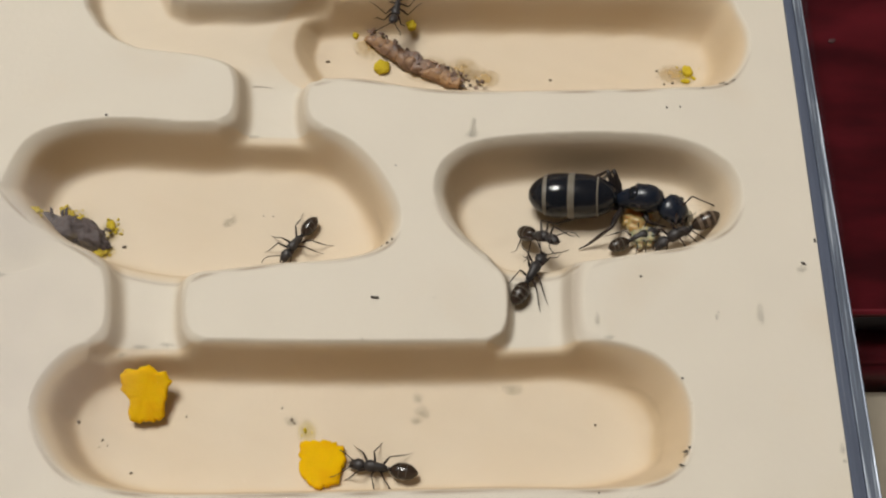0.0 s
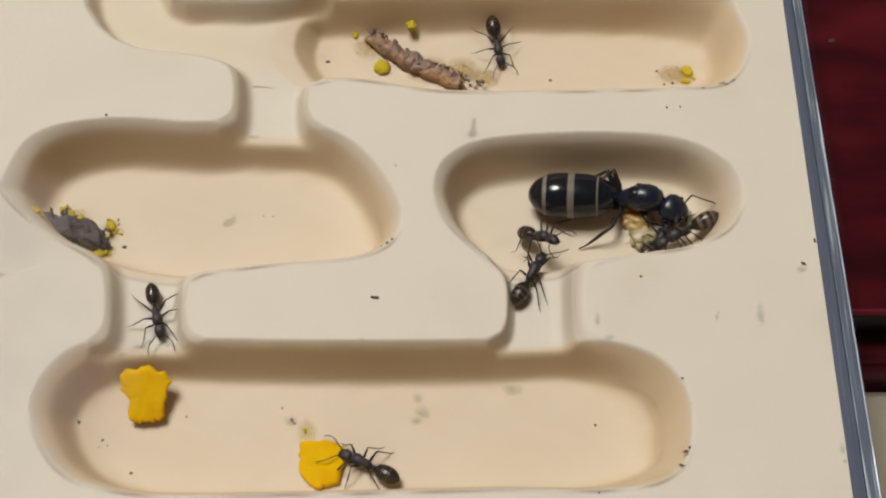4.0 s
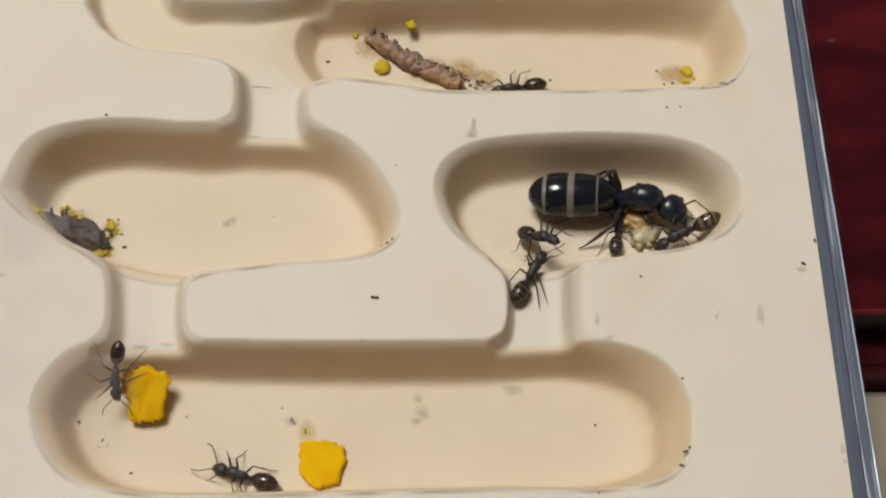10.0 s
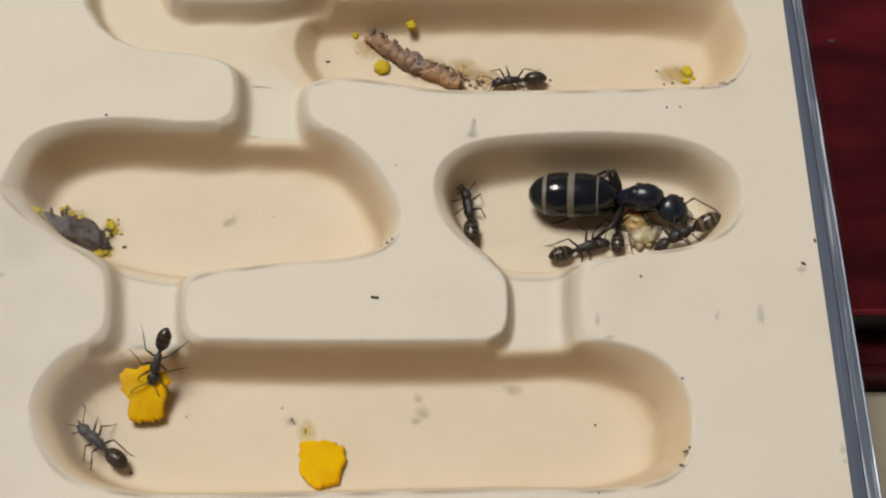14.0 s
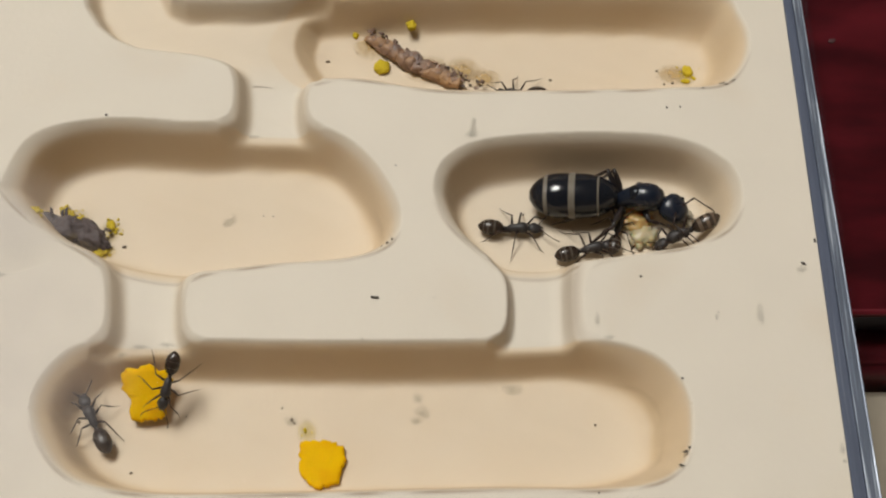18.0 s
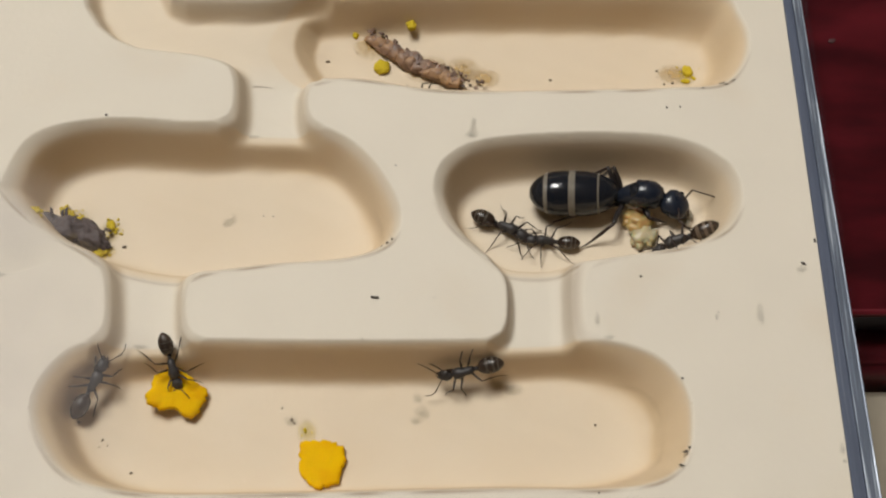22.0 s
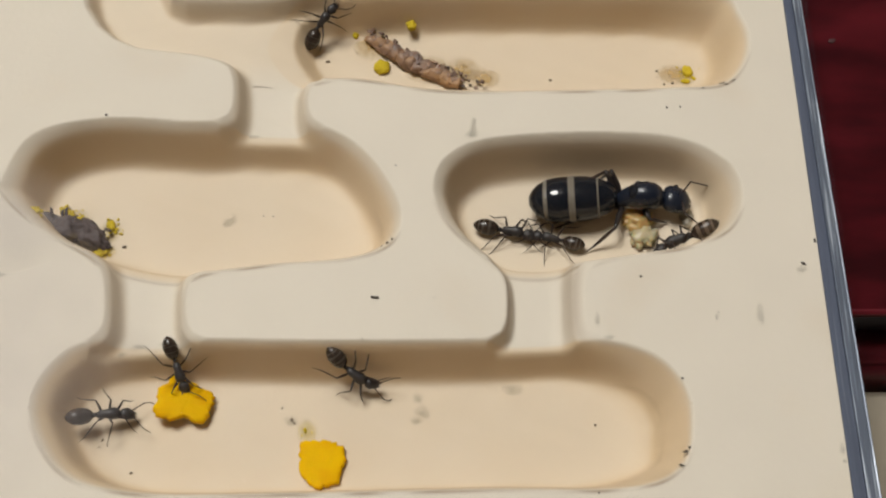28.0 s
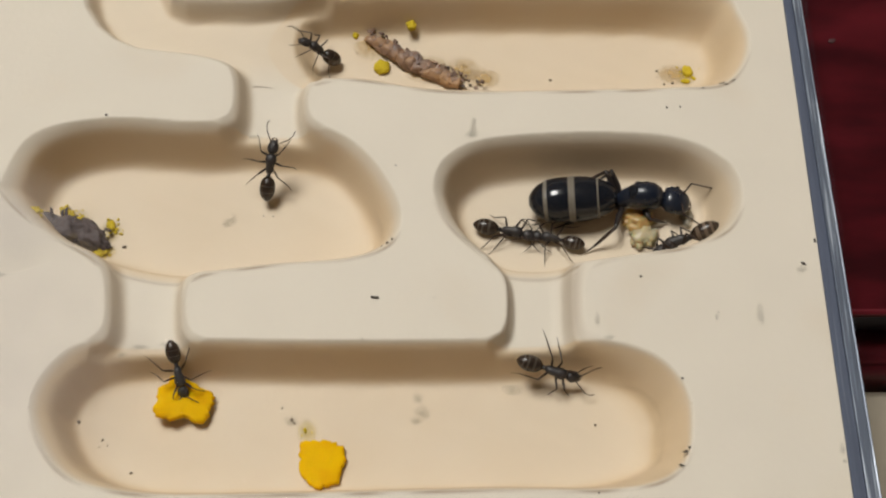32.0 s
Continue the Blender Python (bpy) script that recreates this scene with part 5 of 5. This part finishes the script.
    glide(ANT_C, [
        (0.00, -5.50, 32.59, -0.08, 180, 0, -101), (0.50, -4.46, 32.71, -0.08, 180, 0, -97), (0.75, -3.30, 33.15, -0.08, 180, 0, -61),
        (1.00, -2.15, 33.60, -0.08, 180, 0, -25), (1.50, 2.66, 33.24, -0.08, 180, 0, -11), (2.00, 3.33, 31.86, -0.08, 180, 0, -80),
        (2.50, 2.70, 32.43, -0.08, 180, 0, -117), (3.00, 4.54, 28.28, -0.08, 180, 0, -81), (3.17, 4.86, 28.85, -1.84, 121, 8, -76),
        (3.33, 5.18, 29.42, -3.60, 62, 16, -81), (3.50, 5.50, 30.00, -5.36, -0, 16, -90), (5.50, 8.09, 29.69, -6.03, -0, 3, -48),
        (6.00, 7.72, 30.16, -5.93, 0, 5, -45), (6.50, 7.24, 28.90, -5.85, -0, 6, -75), (7.00, 6.99, 28.95, -6.11, -0, 1, -127),
        (7.50, 6.33, 28.24, -6.18, 0, 0, -145), (8.00, 7.90, 26.94, -6.18, -0, -0, -108), (8.50, 8.85, 24.31, -6.08, 0, 0, -116),
        (9.00, 8.33, 23.97, -6.08, 0, 0, -163), (10.00, 8.14, 24.18, -6.08, 0, 0, -173), (11.00, 7.54, 24.66, -6.08, 0, -0, 180),
        (12.00, 7.51, 24.66, -6.08, 0, -0, 180), (13.00, 7.55, 24.91, -6.08, 0, 0, -180), (14.00, 8.13, 25.21, -6.08, 0, 0, -175),
        (14.50, 8.28, 24.63, -6.08, 0, 0, -177), (16.50, 9.60, 22.73, -6.08, 0, 0, -180), (17.00, 10.00, 22.57, -6.08, 0, -0, 180),
        (18.00, 8.35, 23.41, -6.08, 0, -0, 177), (18.50, 4.91, 24.09, -6.08, 0, -0, 178), (19.00, 4.12, 24.59, -6.08, 0, -0, 176),
        (19.50, 3.82, 24.33, -6.08, 0, 0, -176), (20.00, -1.58, 22.68, -6.08, 0, -0, 174), (20.50, -5.93, 23.48, -6.08, 0, -0, 174),
        (21.00, -5.42, 23.33, -6.08, 0, -0, 174), (21.50, -5.03, 23.65, -6.08, 0, -0, 173), (22.00, -2.59, 22.92, -6.08, 0, -0, 174),
        (22.50, -1.92, 23.13, -6.08, 0, -0, 173), (23.00, -7.17, 23.59, -6.08, 0, -0, 171), (23.50, -7.27, 23.73, -6.08, 0, -0, 153),
        (24.00, -7.94, 24.59, -6.08, 0, -0, 107), (24.50, -9.17, 24.77, -6.08, 0, -0, 111), (25.00, -9.44, 26.12, -6.08, 0, -0, 95),
        (25.50, -9.53, 26.78, -6.08, 0, -0, 93), (27.50, -15.55, 29.00, -4.60, 14, -0, 96), (28.00, -14.20, 32.86, -3.22, 33, -37, 43),
        (28.50, -15.10, 32.76, -3.16, 21, -44, 60), (29.00, -15.90, 28.90, -3.70, 20, -28, 97), (29.50, -16.19, 27.87, -3.10, 0, -52, 150), (30.00, -15.95, 28.44, -3.10, 0, -52, -170), (30.50, -16.02, 28.44, -3.10, 0, -52, -172),
        (31.00, -16.29, 28.61, -3.10, 0, -52, -174), (31.50, -15.94, 28.28, -3.10, 0, -52, -176), (32.00, -15.60, 27.95, -3.10, 0, -52, -176),
    ], lag=3.6)
    glide(ANT_D, [
        (0.00, 9.57, -2.05, -2.28, 0, -0, 61), (5.50, 9.57, -2.05, -2.28, 0, -0, 61), (8.00, 9.50, -2.01, -2.28, 0, -0, 62),
        (10.50, 9.59, -1.89, -2.28, 0, -0, 60), (11.00, 9.42, -1.97, -2.28, 0, -0, 59), (11.50, 9.01, -2.43, -2.28, 0, -0, 69),
        (12.00, 9.42, -2.25, -2.28, 0, -0, 65), (12.50, 8.27, -0.94, -4.69, 12, 26, 94), (13.00, 7.19, 2.89, -6.27, 2, 0, 140),
        (13.50, 3.77, 6.18, -6.05, 7, 4, 100), (14.00, 2.30, 7.69, -5.69, 29, -1, 96), (14.50, 1.52, 7.31, -4.85, 42, 3, 97),
        (15.50, 3.75, 7.52, -5.48, 21, 10, 61), (16.50, 5.97, 7.73, -6.11, -0, 4, 26), (17.00, 6.15, 6.71, -5.93, 0, 7, 4),
        (17.50, 8.32, 4.41, -6.28, 0, 0, -21), (18.00, 8.32, 5.39, -6.27, -0, 0, 0), (18.50, 8.22, 4.80, -6.28, -0, 0, -8),
        (19.00, 7.66, 4.81, -6.28, 0, 0, -24), (19.50, 7.35, 5.18, -6.27, -0, 0, -16), (20.00, 7.67, 6.00, -6.27, 0, 0, 2),
        (20.50, 7.17, 5.21, -6.27, -0, 0, -13), (21.00, 7.20, 5.46, -6.27, 0, 0, -9), (21.50, 6.69, 5.17, -6.26, 0, 1, -17),
        (22.00, 7.20, 5.45, -6.27, -0, 0, -26), (23.00, 7.95, 5.10, -6.27, 0, 0, -13), (24.00, 7.80, 4.90, -6.27, 0, 0, -11),
        (25.00, 7.80, 5.00, -6.28, -0, 0, -12), (28.00, 7.75, 4.98, -6.28, -0, 0, -11), (32.00, 7.72, 4.96, -6.27, 0, 0, -12),
    ], lag=4.5)
    glide(ANT_G, [
        (0.00, 11.24, 2.17, -2.90, 0, -45, -45), (5.50, 11.24, 2.17, -2.90, 0, -45, -45), (9.00, 11.24, 2.17, -2.90, 0, -45, -45),
        (10.00, 11.24, 2.17, -2.90, 0, -45, -45), (10.25, 11.20, 2.56, -4.60, 0, -22, -23), (10.50, 11.37, 3.84, -6.28, 0, 0, -2),
        (11.00, 10.47, 3.39, -6.28, 0, 0, -10), (11.50, 10.36, 3.77, -6.28, 0, 0, -20), (12.00, 11.51, 3.46, -6.28, 0, 0, -20),
        (12.50, 13.85, 2.95, -6.28, -0, -0, -8), (13.00, 15.40, 3.01, -6.28, -0, -0, 6), (13.50, 15.54, 3.23, -6.28, -0, -0, 15),
        (14.00, 15.80, 3.03, -6.28, -0, -0, 18), (14.50, 16.10, 3.06, -6.28, -1, 0, 20), (16.50, 16.66, 2.85, -6.27, -2, 0, 23),
        (17.00, 16.99, 2.93, -6.28, -1, 0, 18), (17.50, 16.77, 3.32, -6.28, -0, -0, 19), (18.00, 16.54, 2.88, -6.28, -1, -0, 14),
        (18.25, 14.79, 2.33, -6.25, -0, -1, -44), (18.50, 13.04, 1.79, -6.23, 1, -1, -102), (19.00, 11.95, 1.77, -6.28, 3, -0, -154),
        (19.50, 10.99, -2.45, -2.28, 0, 0, -117), (20.00, 10.29, -5.65, -2.28, 0, 0, -94), (20.50, 8.04, -11.24, -2.28, 0, 0, -107),
        (21.00, 7.76, -11.03, -2.28, 0, 0, -110), (21.25, 5.26, -11.33, -3.06, -22, 11, -140), (21.50, 2.76, -11.63, -3.84, -47, 9, -171),
        (22.00, 2.07, -11.96, -3.86, -47, 11, -170), (22.50, 2.98, -12.41, -3.88, -47, 12, -169), (23.00, 2.26, -12.22, -3.75, -48, 3, -178),
        (23.50, -0.60, -12.06, -3.79, -48, 5, -175), (24.00, -5.34, -11.66, -3.69, -48, -2, 178), (24.50, -9.65, -11.88, -3.72, -48, -0, 180),
        (25.00, -12.66, -11.86, -3.74, -48, 2, -178), (25.50, -14.63, -11.76, -3.76, -48, 3, -177), (27.50, -12.94, -12.72, -3.82, -47, 8, -173),
        (27.75, -10.97, -12.50, -3.96, -16, 46, -111), (28.00, -9.00, -12.29, -4.09, 40, 28, -29), (28.20, -7.49, -12.33, -3.83, 47, 9, -8),
        (28.60, -4.81, -12.19, -3.85, 47, 10, -9), (28.90, -4.13, -12.83, -4.00, 44, 21, -21), (29.20, -2.83, -12.53, -3.88, 47, 12, -11),
        (29.50, -0.58, -12.02, -3.75, 48, 2, -2), (29.80, 1.20, -11.46, -3.69, 48, -2, 2), (30.10, 4.55, -11.18, -3.69, 48, -2, 2),
        (30.40, 7.28, -9.58, -3.47, 45, -19, 18), (30.55, 7.98, -8.72, -2.87, 19, -16, 52), (30.70, 8.69, -7.85, -2.28, 0, -0, 81),
        (31.00, 9.57, -5.85, -2.28, 0, -0, 78), (31.20, 9.61, -7.20, -2.28, 0, -0, 55), (31.40, 10.21, -9.24, -2.28, 0, -0, 17),
        (31.60, 10.33, -10.68, -3.79, 48, 5, -5), (31.80, 10.70, -11.13, -3.94, 46, 16, -16), (31.90, 11.22, -11.67, -3.89, 47, 13, -12),
        (32.00, 11.78, -11.97, -3.91, 46, 15, -14),
    ], lag=0.9)
    glide(ANT_E, [
        (0.00, 21.84, 4.43, -6.28, 0, -0, 24), (1.00, 22.02, 4.22, -6.28, -0, -0, 28), (2.00, 24.15, 4.74, -6.28, 0, -0, 18),
        (3.00, 25.11, 4.67, -6.28, -0, 0, 20), (3.50, 25.11, 4.67, -6.28, -0, 0, 20), (4.17, 23.84, 4.46, -6.28, -0, 0, 74),
        (4.83, 22.58, 4.25, -6.28, -0, 0, 128), (5.50, 21.32, 4.04, -6.28, 0, 0, -177), (6.00, 19.48, 4.05, -6.28, 0, 0, -178),
        (6.25, 19.45, 4.36, -6.28, 0, 0, 131), (6.50, 19.42, 4.68, -6.28, 0, 0, 79), (7.00, 19.94, 5.04, -6.28, -0, 0, 75),
        (7.50, 19.62, 5.28, -6.27, 0, 0, 81), (8.00, 19.65, 5.63, -6.28, -0, 0, 73), (9.00, 19.25, 5.65, -6.28, -0, 0, 76),
        (10.00, 19.53, 5.80, -6.28, -0, 0, 81), (11.00, 19.25, 5.95, -6.28, 0, -0, 81), (11.50, 19.45, 5.48, -6.28, -0, 0, 75),
        (13.00, 19.64, 5.72, -6.28, -0, 0, 82), (14.00, 19.50, 6.17, -6.28, 0, -0, 87), (17.00, 19.57, 5.54, -6.27, -0, 0, 78),
        (18.00, 19.58, 5.89, -6.28, -0, 0, 76), (19.00, 19.27, 5.10, -6.28, -0, 0, 68), (19.50, 19.79, 5.46, -6.28, 0, 0, 85),
        (20.00, 18.45, 4.91, -6.28, -0, 0, 143), (20.50, 15.73, 4.73, -6.28, 0, 0, -161), (21.00, 13.11, 3.80, -6.28, 0, 0, -165),
        (21.50, 11.19, 3.34, -6.28, 0, 0, -178), (22.00, 11.33, 3.89, -6.28, 0, -0, 173), (23.00, 11.77, 4.09, -6.28, 0, -0, 167),
        (24.00, 11.69, 4.22, -6.28, 0, -0, 171), (25.00, 12.05, 4.20, -6.28, 0, -0, 165), (28.00, 11.97, 4.21, -6.28, 0, -0, 165),
        (32.00, 11.93, 4.24, -6.28, 0, -0, 166),
    ], lag=5.4)
    glide(ANT_F, [
        (0.00, 26.35, 4.10, -5.55, 14, 14, -158), (2.00, 26.19, 4.21, -5.66, 10, 12, -157), (6.00, 26.35, 4.03, -5.54, 16, 14, -157),
        (12.00, 26.51, 3.75, -5.37, 22, 16, -159), (18.00, 26.35, 3.75, -5.47, 21, 15, -159), (22.00, 26.03, 2.38, -4.82, 42, 21, -166),
        (25.00, 26.08, 2.97, -5.29, 34, 16, -164), (28.00, 26.15, 2.53, -4.95, 42, 19, -163), (32.00, 26.03, 2.25, -4.76, 43, 20, -165),
    ], lag=0.0)
    QUEEN.update(nod=10, droop=2, curl=3, looks=[(0, -34), (3.5, -33), (10, -36), (14.5, -36), (19, -40), (20.2, -36), (21, -20), (22.2, -32), (23, -26), (24, 2), (25, 4), (28, -6), (32, -12)])
    glide(QUEEN, [(0.0, 21.85, 8.22, -6.15, 0, 0, -5.0), (10.0, 21.83, 8.28, -6.15, 0, 0, -5.0), (14.0, 21.86, 8.30, -6.15, 0, 0, -5.0), (18.0, 21.92, 8.36, -6.15, 0, 0, -4.0),
                  (20.5, 21.97, 8.68, -6.15, 0, 0, -4.0), (21.5, 21.95, 8.72, -6.15, 0, 0, -4.0), (23.0, 21.95, 8.62, -6.15, 0, 0, -2.0), (25.0, 21.88, 8.52, -6.15, 0, 0, 0.2),
                  (28.0, 21.85, 8.50, -6.15, 0, 0, 0.4), (32.0, 21.85, 8.48, -6.15, 0, 0, 0.4)], sway=0.15)
    walk(YOLK_MOVED, [(0.0, at(-30.86, -14.97, -4.20, 24, 0, 4)), (16.5, at(-30.92, -14.91, -4.20, 24, 0, 4)), (18.0, at(-30.73, -14.89, -4.10, 24, 0, 5)), (20.0, at(-30.48, -14.87, -4.00, 24, 0, 8)), (21.0, at(-30.19, -15.01, -3.80, 22, 0, 12)), (21.5, at(-27.74, -14.44, -4.90, 12, 4, 60)), (22.0, at(-27.61, -14.50, -4.90, 12, 4, 66)), (23.0, at(-27.20, -15.13, -4.90, 10, 4, 72)), (25.0, at(-27.01, -15.32, -4.90, 10, 4, 74)), (28.0, at(-26.83, -15.39, -4.90, 10, 4, 76)), (32.0, at(-26.83, -15.39, -4.90, 10, 4, 76))])


motions()
